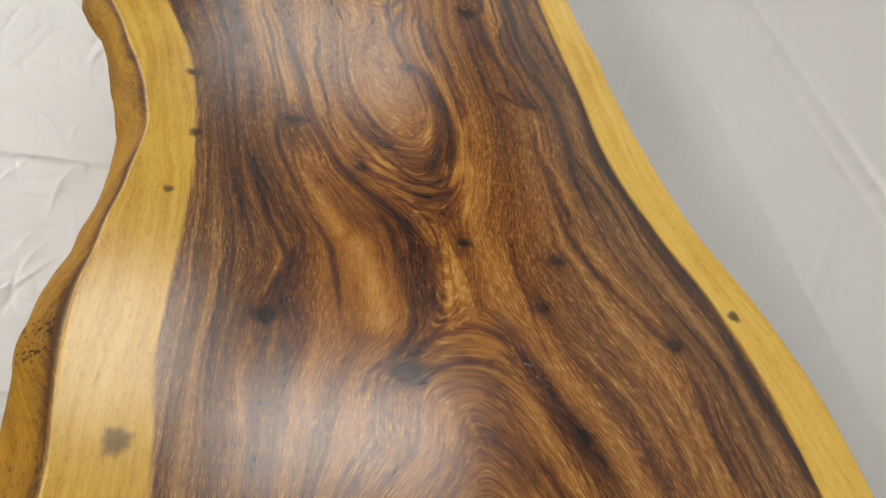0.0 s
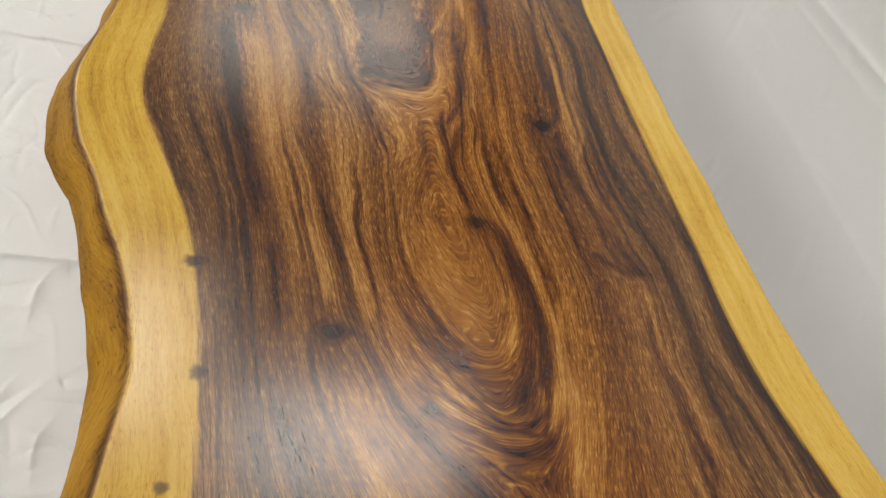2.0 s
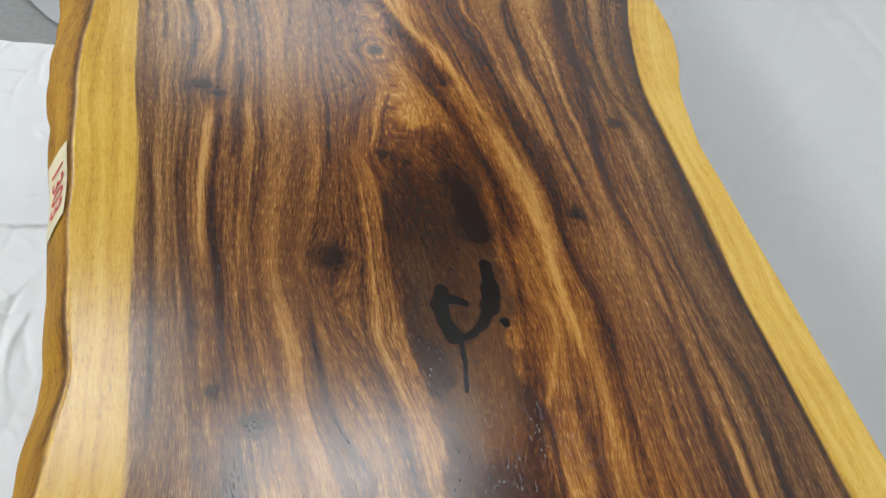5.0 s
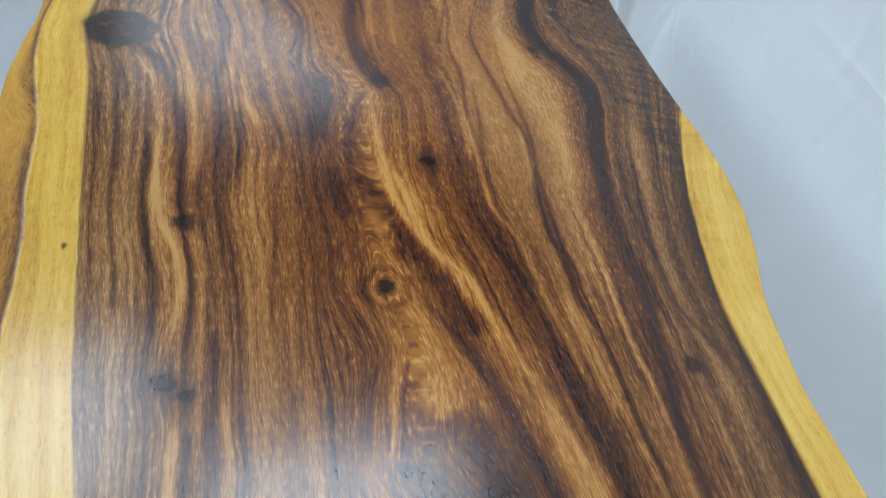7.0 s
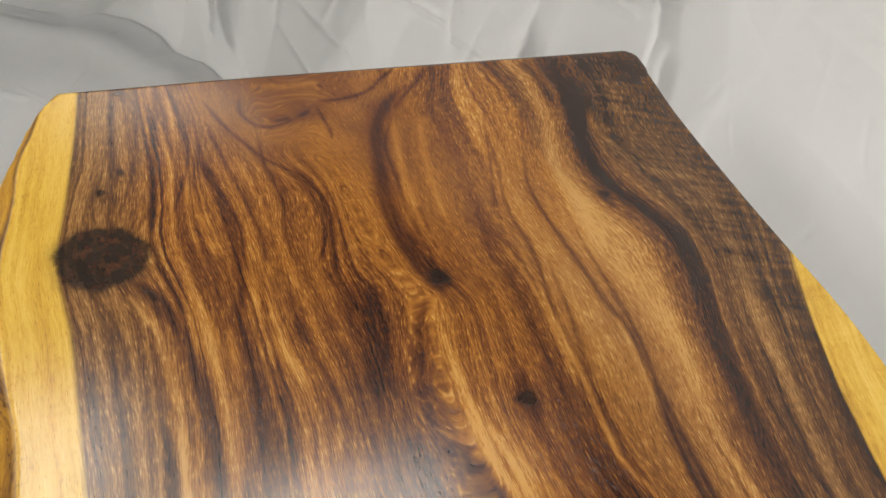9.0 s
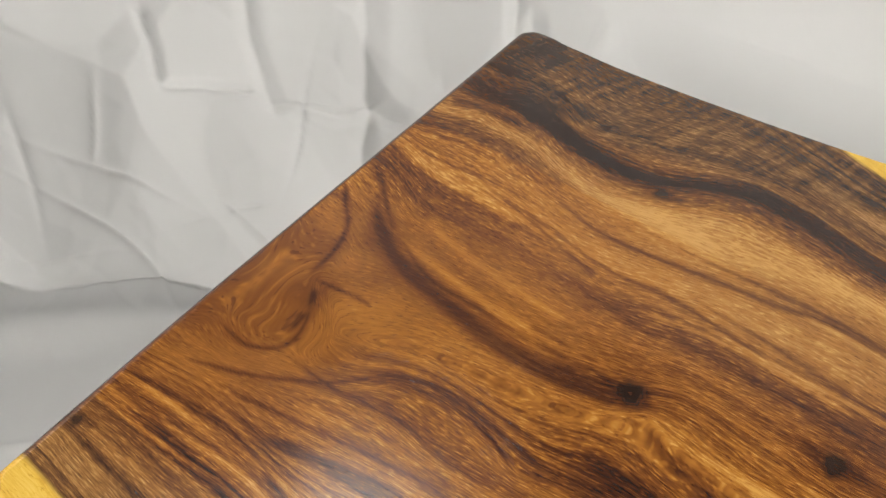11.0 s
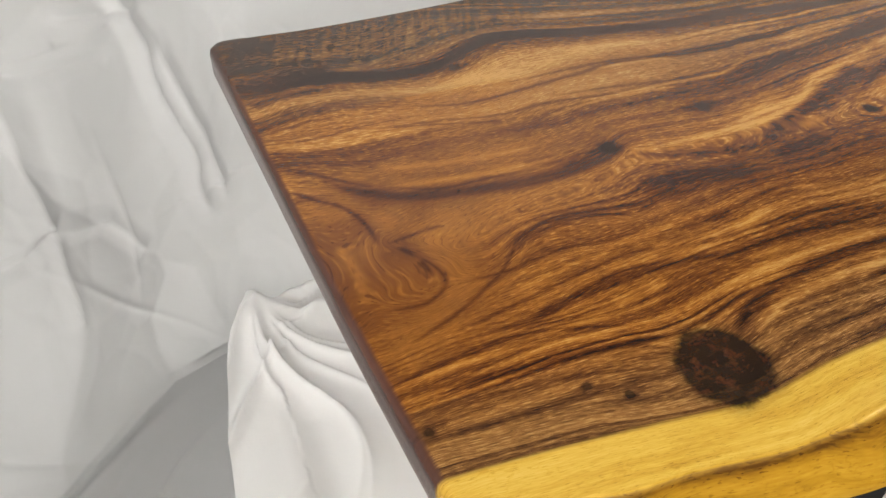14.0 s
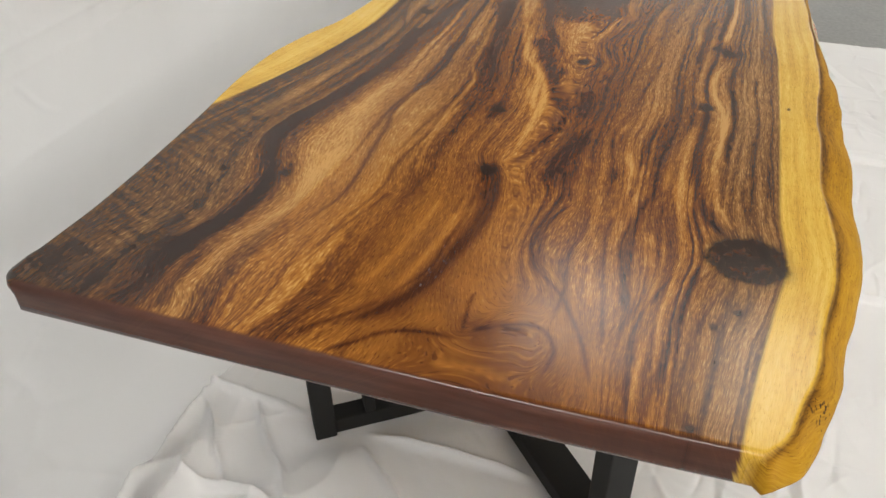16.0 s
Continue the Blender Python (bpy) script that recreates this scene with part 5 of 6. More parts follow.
def build_top(parent):
    nu, nv = 400, 1200
    s = np.linspace(0, 1, nu)
    v = np.r_[np.linspace(0, 0.93, nv - 120), 0.93 + 0.07 * np.linspace(0, 1, 121)[1:]]
    y0, y1 = -3.0, 0.006
    yy = y0 + v * (y1 - y0)
    left = curve_through(STEP, EDGE_L, yy)
    right = curve_through(STEP, EDGE_R, yy)
    # rounded corners at the far end
    left = left + 0.019 * np.clip(1 - (y1 - yy) / 0.042, 0, 1) ** 2.4
    right = right + 0.006 * smoothstep(-0.15, 0.0, yy) - 0.013 * np.clip(1 - (y1 - yy) / 0.018, 0, 1) ** 2.2
    left = left + 0.0025 * value_noise(yy * 16, yy * 0, 21)
    right = right + 0.002 * value_noise(yy * 14, yy * 0 + 3, 22)
    X = left[None] + (right - left)[None] * s[:, None]
    Y = np.repeat(yy[None], nu, 0)
    Y = Y + (0.047 * X - 0.005 * smoothstep(0.12, 0.42, -X)) * smoothstep(-0.5, 0.0, Y)          # the end is cut a little askew
    Z = np.full_like(X, TOP)
    top = np.stack([X, Y, Z], -1).reshape(-1, 3)
    faces = [grid_faces(nu, nv)]
    idx = np.arange(nu * nv).reshape(nu, nv)
    # the rim, anticlockwise seen from above
    rim = np.r_[idx[:, 0], idx[-1, 1:], idx[-2::-1, -1], idx[0, -2:0:-1]]
    P = top[rim]
    t = np.roll(P, -1, 0) - np.roll(P, 1, 0)
    out = np.stack([t[:, 1], -t[:, 0]], 1)
    out /= np.linalg.norm(out, axis=1)[:, None]
    n = len(rim)
    on_left = np.zeros(n)
    on_left[-(nv - 1):] = 1
    on_right = np.zeros(n)
    on_right[nu:nu + nv - 1] = 1
    near_end = smoothstep(-0.10, -0.01, P[:, 1])
    blunt = smoothstep(-0.035, -0.012, P[:, 1])            # the cut end has a rounded edge
    flare = on_left * curve_through(STEP, FLARE_L, P[:, 1]) * (1 - 0.35 * near_end) * (1 - smoothstep(-0.045, 0.005, P[:, 1]))
    flare *= 1 + 0.12 * value_noise(P[:, 1] * 9, P[:, 1] * 0, 31)
    knob = np.exp(-((P[:, 1] + 2.355) / 0.045) ** 2) * on_left * 0.014
    undercut = on_right * 0.012 * (1 + 0.5 * value_noise(P[:, 1] * 4, P[:, 1] * 0, 33))
    depth = (0.0012, 0.004, 0.010, 0.018, 0.026, 0.034, 0.041, 0.046, 0.049, 0.050)
    verts, rows = [top], [rim]
    lower = []
    for k, d in enumerate(depth):
        f = min(1.0, max(0.0, (d - 0.003) / 0.038))
        push = 0.0012 + 0.0018 * min(1, d / 0.004)
        push = push + blunt * (0.010 * math.sqrt(1 - (1 - min(1.0, d / 0.010)) ** 2) - push)
        shape = flare * (f ** 0.8) + knob * math.sin(math.pi * f) - undercut * f**1.5
        rough = 0.0022 * value_noise(P[:, 1] * 30 + k * 0.7, P[:, 0] * 30 + d * 60, 40) * (on_left + on_right) * f * (1 - on_left * smoothstep(-1.2, -1.15, P[:, 1]) * (1 - smoothstep(-0.98, -0.93, P[:, 1])))
        tuck = max(0.0, (d - 0.041) / 0.009) ** 2 * 0.010
        q = P.copy()
        q[:, :2] += out * (push + shape + rough - tuck)[:, None]
        q[:, 2] = TOP - d
        rows.append(np.arange(n) + len(top) + k * n)
        lower.append(q)
    verts = np.concatenate([top] + lower)
    for a, b in zip(rows[:-1], rows[1:]):
        a2, b2 = np.roll(a, -1), np.roll(b, -1)
        faces.append(np.stack([a, b, b2, a2], 1))
    last = rows[-1]
    L = np.r_[last[0], last[-1:-(nv - 1):-1], last[nu + nv - 2 + nu - 1]]
    R = last[nu - 1:nu + nv - 1]
    m = min(len(L), len(R)) - 60
    L, R = L[:m], R[:m]
    # the strip of the underside next to the cut end
    rest = verts[R[-1]] + (verts[L[-1]] - verts[R[-1]]) * np.linspace(0, 1, nu)[:, None]
    low = len(verts) + np.arange(nu)
    verts = np.concatenate([verts, rest])
    brim = last[nu + nv - 2:nu + nv - 2 + nu]
    faces.append(np.stack([brim[:-1], brim[1:], low[1:], low[:-1]], 1))
    faces.append(np.stack([L[:-1], L[1:], R[1:], R[:-1]], 1))
    faces = np.concatenate(faces)
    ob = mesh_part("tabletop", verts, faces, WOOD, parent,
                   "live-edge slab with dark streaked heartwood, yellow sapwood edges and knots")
    g, tone, knot, sap, warm, curl, flank, calm, ink, big = figure(top[:, 0], top[:, 1])
    k = len(depth)
    spread = lambda a: np.concatenate([a] + [a[rim]] * k)
    deep = np.concatenate([np.zeros(len(top))] + [np.full(n, d) for d in depth])
    live = np.concatenate([np.zeros(len(top))] + [on_left * smoothstep(-0.002, 0.004, np.full(n, d)) + on_right * 0.6 * smoothstep(0, 0.01, np.full(n, d)) for d in depth])
    corner = np.concatenate([np.zeros(len(top))] + [smoothstep(0.0, 0.02, sap[rim]) * near_end * smoothstep(0.0, 0.01, np.full(n, d)) for d in depth])
    G = spread(g) - deep * 0.6
    end_face = np.concatenate([np.zeros(len(top))] + [(1 - on_left) * (1 - on_right)] * k)
    T = spread(tone) * (1 - 0.6 * end_face) - 0.10 * end_face
    # dark crease line under the live edge's rim, put into the colour only
    crease_tone = np.concatenate([np.zeros(len(top))] + [on_left * (0.75 + 0.25 * value_noise(P[:, 1] * 12, P[:, 1] * 0, 35)) * math.exp(-((d - 0.004) / 0.005) ** 2) for d in depth])
    T = T - 0.62 * crease_tone
    for name, data in (("figure_calm", (np.maximum(spread(calm), 0.85 * end_face), spread(ink), spread(big))), ("figure", (G, T, spread(knot))), ("figure_edge", (spread(sap), spread(warm), spread(curl) * (1 - end_face))),
                       ("figure_side", (np.clip(live + corner, 0, 1), spread(flank), end_face))):
        a = ob.data.attributes.new(name, "FLOAT_VECTOR", "POINT")
        a.data.foreach_set("vector", np.pad(np.stack(data, 1), ((0, nu), (0, 0))).astype(np.float32).ravel())
    return ob


table = thing("dining_table")
tagged(table, "live-edge wooden slab dining table on black steel legs", "table")
build_top(table)


def tube(a, b, wide, deep, name, turn):
    """A rectangular steel tube from a to b, its wide side square to the leg's plane."""
    a, b = Vector(a), Vector(b)
    length = (b - a).length
    upright = abs((b - a).z) > 0.5 * length
    size = (deep, wide, length) if upright else (length, wide, deep)
    return part(name, box_bm(size, pose(*((a + b) / 2), 0, 0, turn), 0.003), STEEL, table, smooth=False)


def leg_cross(x, y):
    """Two upright frames of black tube that cross in plan."""
    high = TOP - THICK
    for k, (turn, half) in enumerate(((38.0, 0.38), (-44.0, 0.42))):
        c, s_ = math.cos(radians(turn)), math.sin(radians(turn))
        lift = 0.0015 * k
        for end in (-1, 1):
            px, py = x + end * c * half, y + end * s_ * half
            tube((px, py, 0.008), (px, py, high), 0.058, 0.044, "leg", turn)
            if k == 0:
                qx, qy = px - end * c * 0.098, py - end * s_ * 0.098
                tube((qx, qy, 0.048), (qx, qy, high - 0.046), 0.040, 0.022, "inner_post", turn)
        inner = half - 0.021
        for z, name in ((0.030 + lift, "bottom_rail"), (high - 0.024 - lift, "top_rail")):
            tube((x - c * inner, y - s_ * inner, z), (x + c * inner, y + s_ * inner, z), 0.044 + 0.030 * k, 0.04, name, turn)


leg_cross(0.052, -0.655)
leg_cross(0.09, -2.35)

# ---------------------------------------------------------------- cloths


def creases(x, y, count, seed, lengths=(0.05, 0.30), height=(0.002, 0.006), width=(0.006, 0.02), box=None, bow=0.15):
    """Sharp random folds of a crumpled cloth, as a height field."""
    rng = np.random.default_rng(seed)
    h = np.zeros_like(x)
    x0, x1, y0, y1 = box or (x.min(), x.max(), y.min(), y.max())
    for _ in range(count):
        cx, cy = rng.uniform(x0, x1), rng.uniform(y0, y1)
        a = rng.uniform(0, math.pi)
        ln, ht, wd = rng.uniform(*lengths), rng.uniform(*height) * rng.choice((-1, 1)), rng.uniform(*width)
        near = (np.abs(x - cx) < ln * 1.6 + 0.06) & (np.abs(y - cy) < ln * 1.6 + 0.06)
        dx, dy = x[near] - cx, y[near] - cy
        u, w = dx * math.cos(a) + dy * math.sin(a), -dx * math.sin(a) + dy * math.cos(a)
        w = w + bow * ln * np.sin(u / ln * 2.2 + a * 3)
        h[near] += ht * np.exp(-np.abs(w) / wd) * np.exp(-(u / ln) ** 2 * 2)
    return h


def crumple(x, y, seed, sizes):
    """Ridged folds at several scales."""
    h = 0
    for k, (freq, amp) in enumerate(sizes):
        a = 0.7 * k + seed
        u, v = x * math.cos(a) + y * math.sin(a), -x * math.sin(a) + y * math.cos(a)
        bend = 0.35 * value_noise(u * freq * 0.7, v * freq * 0.7, seed + 50 + k)
        h = h + amp * (np.abs(value_noise(u * freq + bend, v * freq * 0.8 + bend, seed + k)) - 0.3)
    return h


def facets(x, y, cell, seed, curve, box):
    """Crumpled sheet: rounded facets that meet in sharp creases."""
    rng = np.random.default_rng(seed)
    x0, x1, y0, y1 = box
    count = max(6, int((x1 - x0) * (y1 - y0) / cell**2))
    h = np.full(x.shape, -9.0, np.float32)
    for _ in range(count):
        cx, cy = rng.uniform(x0, x1), rng.uniform(y0, y1)
        sx, sy = rng.uniform(0.7, 1.5), rng.uniform(0.7, 1.5)
        a, b, c = rng.normal(0, 0.8 * curve * cell), rng.normal(0, 0.8 * curve * cell), rng.normal(0, 0.12 * curve * cell**2)
        dx, dy = x - cx, y - cy
        np.maximum(h, c + a * dx + b * dy - curve * (sx * dx * dx + sy * dy * dy), out=h)
    return np.clip(h + 0.35 * curve * cell**2, -2 * curve * cell**2, curve * cell**2)


def floor_cloth():
    x = np.r_[np.linspace(-3.2, -1.3, 60), np.linspace(-1.3, 0.74, 470)[1:]]
    y = np.linspace(-2.84, 0.24, 700)
    X, Y = np.meshgrid(x, y, indexing="ij")
    edge = 0.02 * value_noise(X * 2, X * 0, 51)
    hem = np.interp(X, (-3.2, -0.5, 0.15, 0.29, 0.47, 0.60, 0.74), (0.20, 0.20, 0.165, 0.150, 0.110, 0.035, -0.02))
    Y = Y + edge * (1 - smoothstep(-0.4, 0.2, Y)) + (hem - 0.24) * smoothstep(-0.5, 0.24, Y)
    h = 0.010 + creases(X, Y, 800, 52, (0.03, 0.14), (0.002, 0.007), (0.004, 0.009), (-1.4, -0.2, -2.9, 0.3))
    h += creases(X, Y, 60, 53, (0.15, 0.5), (0.003, 0.009), (0.006, 0.014))
    for fy in (-1.926, -1.240, -0.450):            # fold lines from the packet
        off = Y - fy - 0.010 * np.sin(X * 3)
        h += 0.022 * np.exp(-np.abs(off) / 0.006) - 0.008 * np.tanh(off / 0.012) * np.exp(-np.abs(off) / 0.25)
    h += crumple(X, Y, 3, ((3.0, 0.007), (7.0, 0.003), (15.0, 0.0015)))
    # one corner is gathered into a knot, and folds run out from it
    dx, dy = X - 0.555, Y - 0.03
    ang, r = np.arctan2(dy, dx), np.hypot(dx, dy)
    turn = ang + 0.5 * np.exp(-r / 0.12) + 0.25 * value_noise(X * 4, Y * 4, 57)
    fold = (1 - np.abs(np.sin(turn * 4.5 + 0.5))) ** 1.6 + 0.5 * (1 - np.abs(np.sin(turn * 7.3 + 1.9 + r * 2))) ** 2
    free = 1 - smoothstep(0.575, 0.625, X)
    h += 0.028 * smoothstep(-0.03, 0.06, Y) * smoothstep(-0.3, 0.1, X)
    h += free * 0.11 * np.exp(-(r / 0.085) ** 1.3) + free * 0.022 * np.exp(-((r - 0.05) / 0.03) ** 2) * (0.5 + 0.5 * np.sin(ang * 3 + 1))
    h += 0.055 * free * fold * smoothstep(0.02, 0.13, r) * np.exp(-r / 0.34) * (1 - smoothstep(0.45, 0.85, r))
    # long folds that run under the table from the knot
    for high, wide, *line in ((0.055, 0.020, (0.575, 0.01), (0.600, -0.17), (0.625, -0.33), (0.630, -0.44)),
                              (0.050, 0.016, (0.565, 0.00), (0.590, -0.10), (0.588, -0.18), (0.560, -0.24)),
                              (0.026, 0.008, (0.638, -0.41), (0.562, -0.334), (0.531, -0.29), (0.464, -0.22)),
                              (0.032, 0.009, (0.519, -0.43), (0.429, -0.329), (0.366, -0.274), (0.300, -0.17)),
                              (0.050, 0.014, (0.558, -0.28), (0.537, -0.202), (0.519, -0.081), (0.49, 0.01)),
                              (0.036, 0.012, (0.534, -0.198), (0.438, -0.218), (0.365, -0.215)),
                              (0.016, 0.010, (0.253, -0.40), (0.149, -0.323), (0.08, -0.26)),
                              (0.030, 0.014, (0.47, -0.02), (0.40, 0.06), (0.30, 0.13), (0.20, 0.18)),
                              (0.034, 0.013, (0.53, 0.05), (0.47, 0.13), (0.42, 0.22))):
        p = np.array(line)
        s = np.linspace(0, len(p) - 1, 26 * len(p))
        step = np.arange(len(p), dtype=float)
        lx, ly = curve_through(step, p[:, 0], s), curve_through(step, p[:, 1], s)
        near = (X > lx.min() - 0.12) & (X < lx.max() + 0.12) & (Y > ly.min() - 0.12) & (Y < ly.max() + 0.12)
        away = np.hypot(X[near][:, None] - lx, Y[near][:, None] - ly)
        k = away.argmin(1)
        ends = np.sin(math.pi * np.clip(0.06 + 0.88 * k / (len(s) - 1), 0, 1)) ** 0.6
        h[near] += high * ends * np.exp(-(away.min(1) / (0.8 * wide)) ** 1.15) * smoothstep(0.02, 0.14, r[near])
    h = np.maximum(h * (1 - 0.8 * smoothstep(0.62, 0.70, X)), 0.006)
    # pressed flat under the rails of the legs
    for cx, cy in ((0.052, -0.655), (0.09, -2.35)):
        for turn, half in ((38.0, 0.40), (-44.0, 0.44)):
            c, s_ = math.cos(radians(turn)) * half, math.sin(radians(turn)) * half
            near = np.hypot(X - cx, Y - cy) < 0.6
            away, _ = off_line(X[near], Y[near], np.array((cx - c, cx + c)), np.array((cy - s_, cy + s_)))
            h[near] = 0.007 + (h[near] - 0.007) * smoothstep(0.03, 0.11, away)
    ob = mesh_part("floor_cloth", np.stack([X, Y, h], -1).reshape(-1, 3), grid_faces(len(x), len(y)), SHEET)
    return tagged(ob, "white satin cloth with fold creases spread over the floor", "cloth")


# sharp folds of the hanging cloth: height, half width, and the line along the cloth and up it
DRAPE_FOLDS = (
    (0.020, 0.050, (5.422, 0.745), (5.420, 0.678), (5.423, 0.586), (5.429, 0.503), (5.419, 0.474)),
    (0.014, 0.030, (5.700, 0.780), (5.599, 0.772), (5.509, 0.763), (5.411, 0.754), (5.329, 0.748), (5.180, 0.731)),
    (0.014, 0.030, (5.419, 0.474), (5.317, 0.422), (5.284, 0.366), (5.250, 0.300)),
    (-0.012, 0.025, (5.419, 0.474), (5.448, 0.465), (5.482, 0.452), (5.559, 0.461)),
    (-0.010, 0.020, (5.414, 0.742), (5.364, 0.717), (5.275, 0.703), (5.219, 0.695)),
    (0.010, 0.025, (5.421, 0.469), (5.439, 0.376), (5.449, 0.284)),
    (0.012, 0.030, (5.622, 0.695), (5.620, 0.594), (5.599, 0.481), (5.594, 0.442)),
    (0.016, 0.022, (6.613, 0.070), (6.560, 0.200), (6.524, 0.320)),
    (0.020, 0.022, (6.253, 0.098), (6.258, 0.301), (6.251, 0.420)),
    (0.016, 0.018, (6.325, 0.101), (6.283, 0.292), (6.270, 0.400)),
    (0.018, 0.022, (5.812, 0.472), (5.810, 0.560), (5.806, 0.650)),
    (0.014, 0.018, (5.812, 0.472), (5.730, 0.490), (5.625, 0.492)),
    (0.024, 0.032, (5.203, 0.837), (5.178, 0.762), (5.159, 0.698), (5.146, 0.599), (5.122, 0.482), (5.114, 0.374), (5.092, 0.304)),
    (0.020, 0.028, (5.134, 0.692), (5.106, 0.578), (5.081, 0.446), (5.055, 0.336)),
    (0.014, 0.020, (5.302, 0.788), (5.222, 0.767), (5.137, 0.765)),
    (-0.012, 0.020, (5.318, 0.752), (5.257, 0.739), (5.186, 0.738)),
)


def backdrop_cloth():
    """Hangs beside the table, turns behind its end and runs out over the floor there."""
    plan = ((0.70, -5.0), (0.70, -2.4), (0.69, -1.2), (0.68, -0.4), (0.675, 0.03), (0.61, 0.18), (0.48, 0.35), (0.25, 0.60), (0.02, 0.90), (-0.28, 1.30), (-0.9, 1.60), (-2.6, 1.80))
    p = np.array(plan)
    d = np.r_[0, np.cumsum(np.hypot(*np.diff(p, axis=0).T))]
    a = np.r_[np.linspace(0, d[1], 60), np.linspace(d[1], d[4] - 0.4, 180)[1:], np.linspace(d[4] - 0.4, d[9] + 0.3, 460)[1:], np.linspace(d[9] + 0.3, d[-1], 100)[1:]]
    px, py = np.interp(a, d, p[:, 0]), np.interp(a, d, p[:, 1])
    for _ in range(40):
        px[1:-1] = (px[:-2] + px[1:-1] * 2 + px[2:]) / 4
        py[1:-1] = (py[:-2] + py[1:-1] * 2 + py[2:]) / 4
    tx, ty = np.gradient(px), np.gradient(py)
    ln = np.hypot(tx, ty)
    nx, ny = -ty / ln, tx / ln                      # towards the table
    up = np.r_[np.linspace(-0.55, 0, 90), np.linspace(0, 0.74, 150)[1:], np.linspace(0.74, 1.0, 70)[1:], np.linspace(1.0, 1.5, 60)[1:]]
    A, U = np.meshgrid(a, up, indexing="ij")
    end = smoothstep(d[4] - 0.30, d[4] + 0.05, A)   # behind the table's end
    area = (d[4] - 0.4, d[9] + 0.8, -0.6, 1.5)
    w = 0.8 * facets(A, U * 0.8, 0.22, 61, 0.8, area) - 0.7 * facets(A, U * 0.7, 0.28, 69, 0.5, area) + 0.6 * facets(A, U, 0.09, 70, 0.9, area)
    w = w * end + creases(A, U, 70, 68, (0.08, 0.30), (0.004, 0.012), (0.004, 0.009), (d[4] - 0.2, d[9] + 0.6, -0.5, 1.3), 0.05) * end
    for high, wide, *line in DRAPE_FOLDS:
        p2 = np.array(line)
        near = (A > p2[:, 0].min() - 0.12) & (A < p2[:, 0].max() + 0.12) & (U > p2[:, 1].min() - 0.12) & (U < p2[:, 1].max() + 0.12)
        away, along = off_line(A[near] + 0.004 * value_noise(A[near] * 20, U[near] * 20, 65), U[near], p2[:, 0], p2[:, 1])
        fade = smoothstep(0, 0.12, along) * (1 - smoothstep(0.88, 1, along))
        w[near] += high * (0.25 + 0.75 * fade) * np.clip(1 - away / wide, 0, 1) ** 1.5
    w += creases(A, U, 160, 66, (0.02, 0.10), (0.0012, 0.0035), (0.003, 0.007), (d[1] - 0.4, d[4], 0.3, 1.2), 0.12)
    w += end * (0.040 * value_noise(A * 3.0, U * 1.6, 62) + 0.012 * value_noise(A * 6.5 + U * 2, U * 4, 63))
    w += 0.010 * value_noise(A * 1.5, U * 1.2, 64) * (0.3 + 0.7 * end)
    for z0, slope, amp in ((0.880, 0.010, 0.009), (0.845, 0.014, 0.005), (1.10, 0.0, 0.003), (0.700, -0.01, 0.004)):
        w += amp * np.exp(-np.abs(U - z0 + slope * (A - d[2]) - 0.006 * np.sin(A * 4)) / 0.006) * (1 - end) * (0.55 + 0.45 * value_noise(A * 2.5, U * 0 + z0 * 9, 67))
    # the foot sweeps out over the floor
    foot = np.clip(-U, 0, None)
    w = w * np.where(U < 0, 1 - 0.8 * smoothstep(0.0, 0.12, foot), 1)
    Z = np.where(U > 0, U, 0.0)
    bend = 0.06 * np.exp(-np.clip(U, 0, None) / 0.05)
    outw = w + np.where(U > 0, bend, 0.06 + foot * (0.25 + 0.75 * end) * smoothstep(d[6], d[8], A) + foot * 0.5 * smoothstep(d[3], d[4], A) + foot * 0.1)
    Z = Z + 0.010 + np.where(U <= 0, np.abs(w) * 0.6, 0)
    # a slack roll along the foot, and a straight fold line beyond it
    Z = Z + end * (0.030 * np.exp(-((foot - 0.07) / 0.030) ** 2) * (U < 0) + 0.010 * np.exp(-np.abs(foot - 0.24) / 0.007))
    # beside the table the hem lies under the floor cloth
    Z = np.where(U < 0, 0.002 + (Z - 0.002) * smoothstep(d[5], d[7], A), Z)
    X = np.repeat(px[:, None], len(up), 1) + nx[:, None] * outw
    Y = np.repeat(py[:, None], len(up), 1) + ny[:, None] * outw
    ob = mesh_part("backdrop_cloth", np.stack([X, Y, Z], -1).reshape(-1, 3), grid_faces(len(a), len(up)), DRAPE)
    return tagged(ob, "white backdrop cloth hanging beside and behind the table", "backdrop")


floor_cloth()
backdrop_cloth()

# ---------------------------------------------------------------- small things


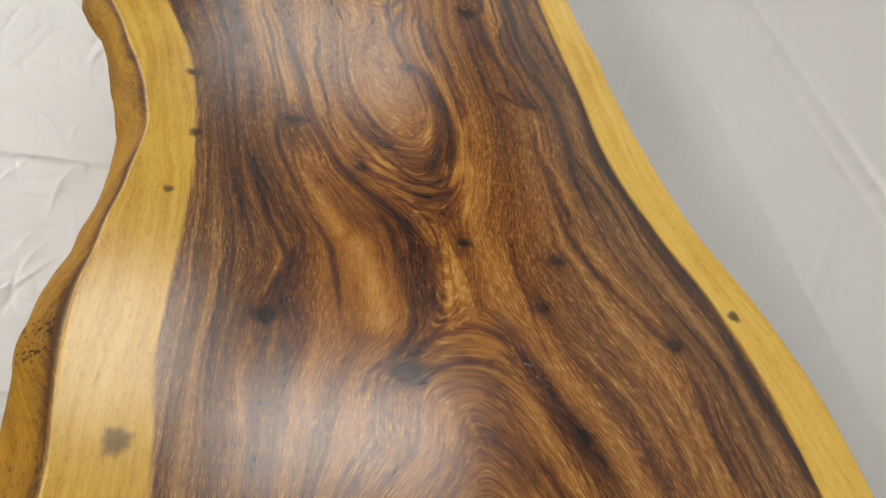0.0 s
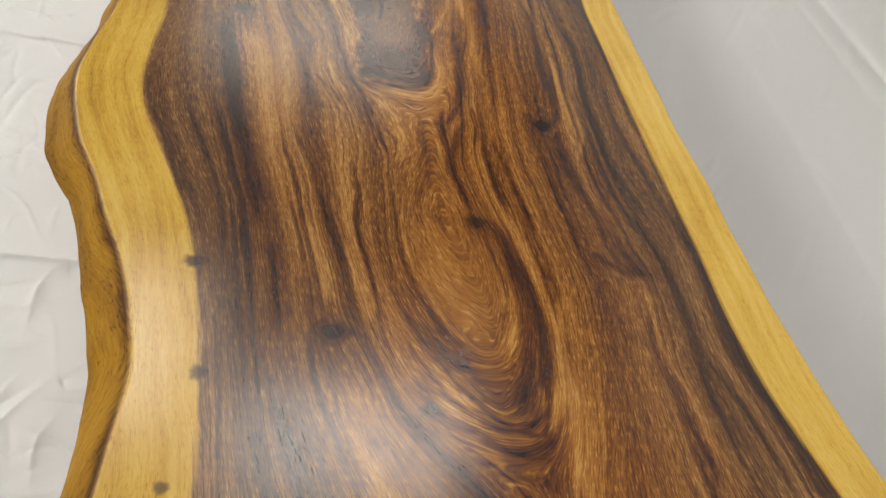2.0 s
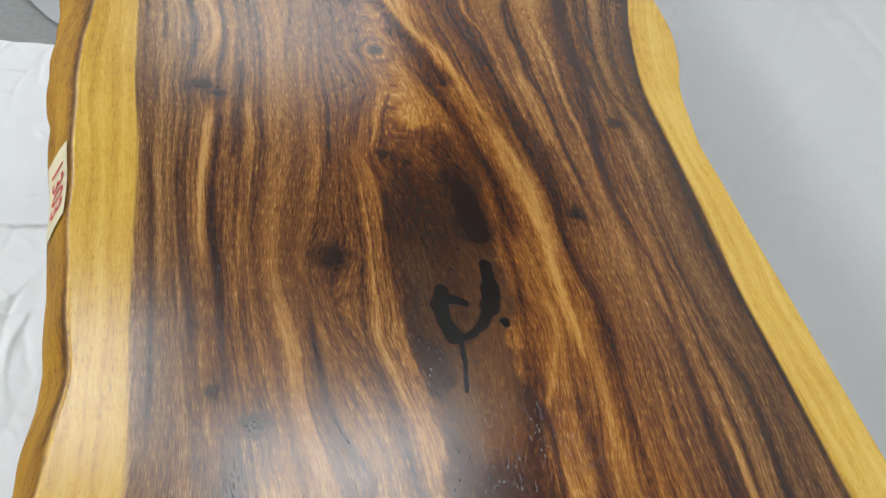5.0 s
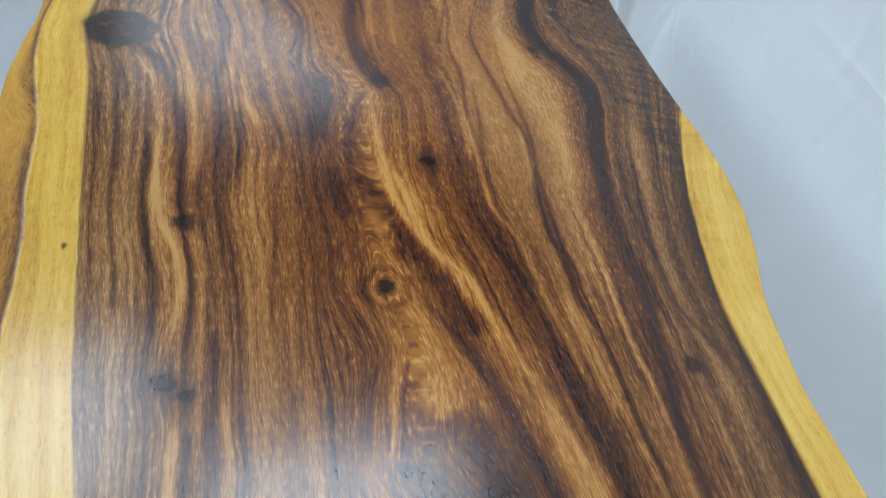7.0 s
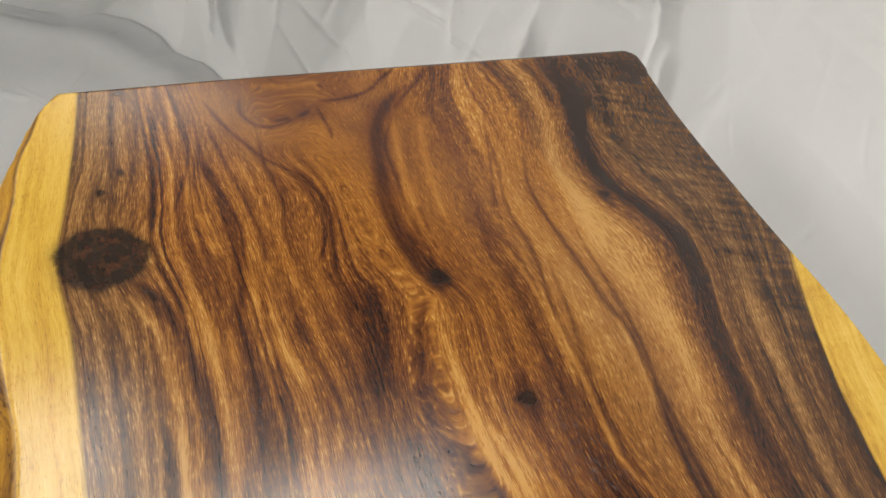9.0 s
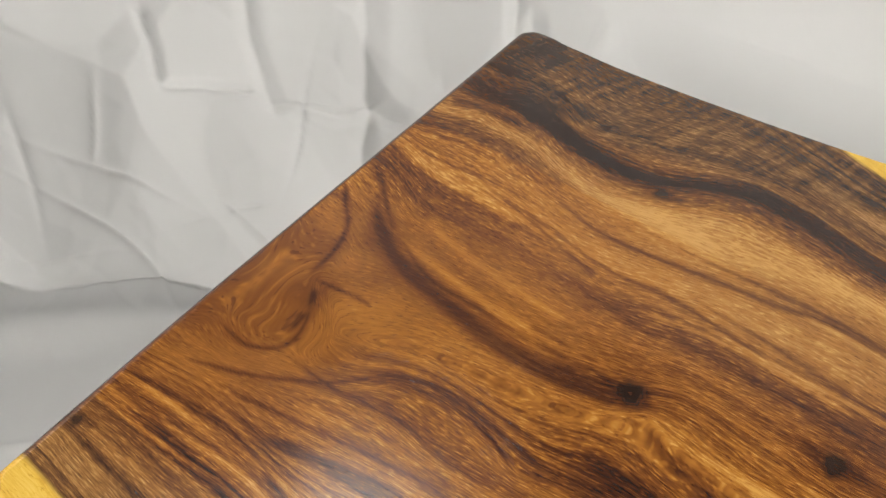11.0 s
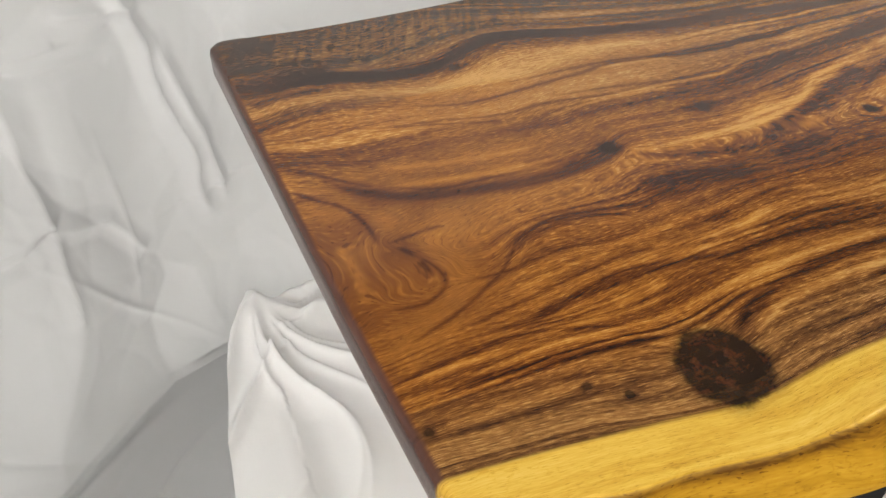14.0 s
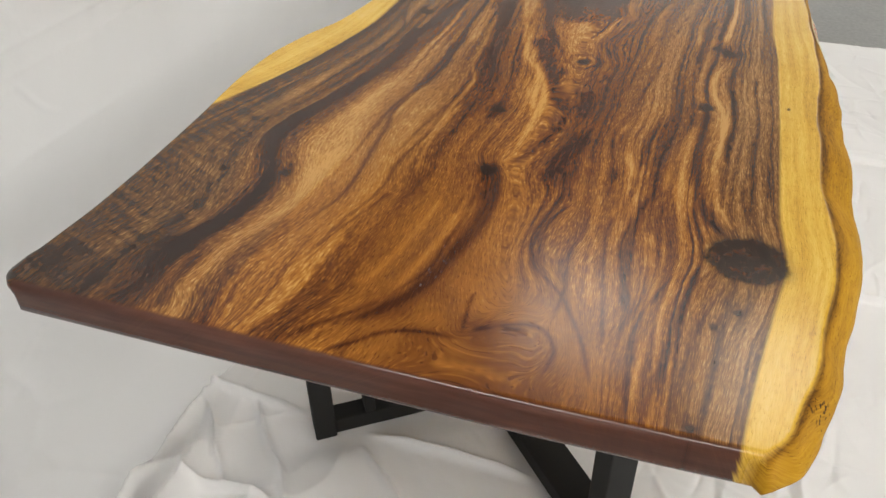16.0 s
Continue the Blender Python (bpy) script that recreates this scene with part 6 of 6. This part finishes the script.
def tape_roll(x, y):
    ob = thing("tape_roll", (x, y, 0.035))
    tagged(ob, "roll of yellow tape lying on the cloth", "tape")
    for name, r0, r1, h, mat in (("tape", 0.041, 0.055, 0.048, TAPE), ("core", 0.037, 0.041, 0.050, CARD)):
        bm = bmesh.new()
        ring = []
        for k in range(48):
            c, s_ = math.cos(k * math.pi / 24), math.sin(k * math.pi / 24)
            ring.append([bm.verts.new((r * c, r * s_, z)) for r, z in ((r0, 0), (r1, 0), (r1, h), (r0, h))])
        for k in range(48):
            p, q = ring[k], ring[(k + 1) % 48]
            for j in range(4):
                bm.faces.new((p[j], q[j], q[(j + 1) % 4], p[(j + 1) % 4]))
        bmesh.ops.recalc_face_normals(bm, faces=bm.faces)
        part(name, bm, mat, ob, smooth=False)
    return ob


tape_roll(-0.77, 1.05)


def side_point(y, d, off):
    """A point on the live edge at depth d under the top, off metres proud of it."""
    f = min(1.0, max(0.0, (d - 0.003) / 0.038))
    x = float(curve_through(STEP, EDGE_L, np.array([y]))[0]) + 0.0025 * float(value_noise(np.array([y * 16]), np.array([0.0]), 21)[0])
    flare = float(curve_through(STEP, FLARE_L, np.array([y]))[0]) * (1 + 0.12 * float(value_noise(np.array([y * 9]), np.array([0.0]), 31)[0]))
    return Vector((x - 0.003 - flare * f**0.8 - off, y, TOP - d + off * 0.5))


def paper_tag():
    """A slanted paper sticker with a number, stuck to the live edge."""
    rows, cols = 9, 15
    verts = []
    for i in range(rows):
        d = 0.006 + 0.032 * i / (rows - 1)
        for j in range(cols):
            y = -0.998 - 0.112 * j / (cols - 1) - 0.018 * i / (rows - 1)
            verts.append(side_point(y, d, 0.0016))
    ob = mesh_part("paper_tag", verts, grid_faces(rows, cols), PAPER)
    tagged(ob, "cream paper tag with a red handwritten number on the table edge", "tag")
    font = bpy.data.curves.new("number", "FONT")
    font.body, font.size, font.extrude, font.offset = "1303", 0.040, 0.0, 0.0004
    font.align_x, font.align_y = "CENTER", "CENTER"
    word = new("number", font)
    bpy.context.view_layer.update()
    flat = bpy.data.meshes.new_from_object(word.evaluated_get(bpy.context.evaluated_depsgraph_get()))
    bpy.data.objects.remove(word)
    for v in flat.vertices:
        d, y = 0.0215 - v.co.y * 0.72, -1.064 - v.co.x * 0.98 + v.co.y * 0.35
        v.co = side_point(y, d, 0.0024)
    flat.materials.append(INK)
    ink = new("number", flat)
    ink.parent = ob
    return ob


paper_tag()
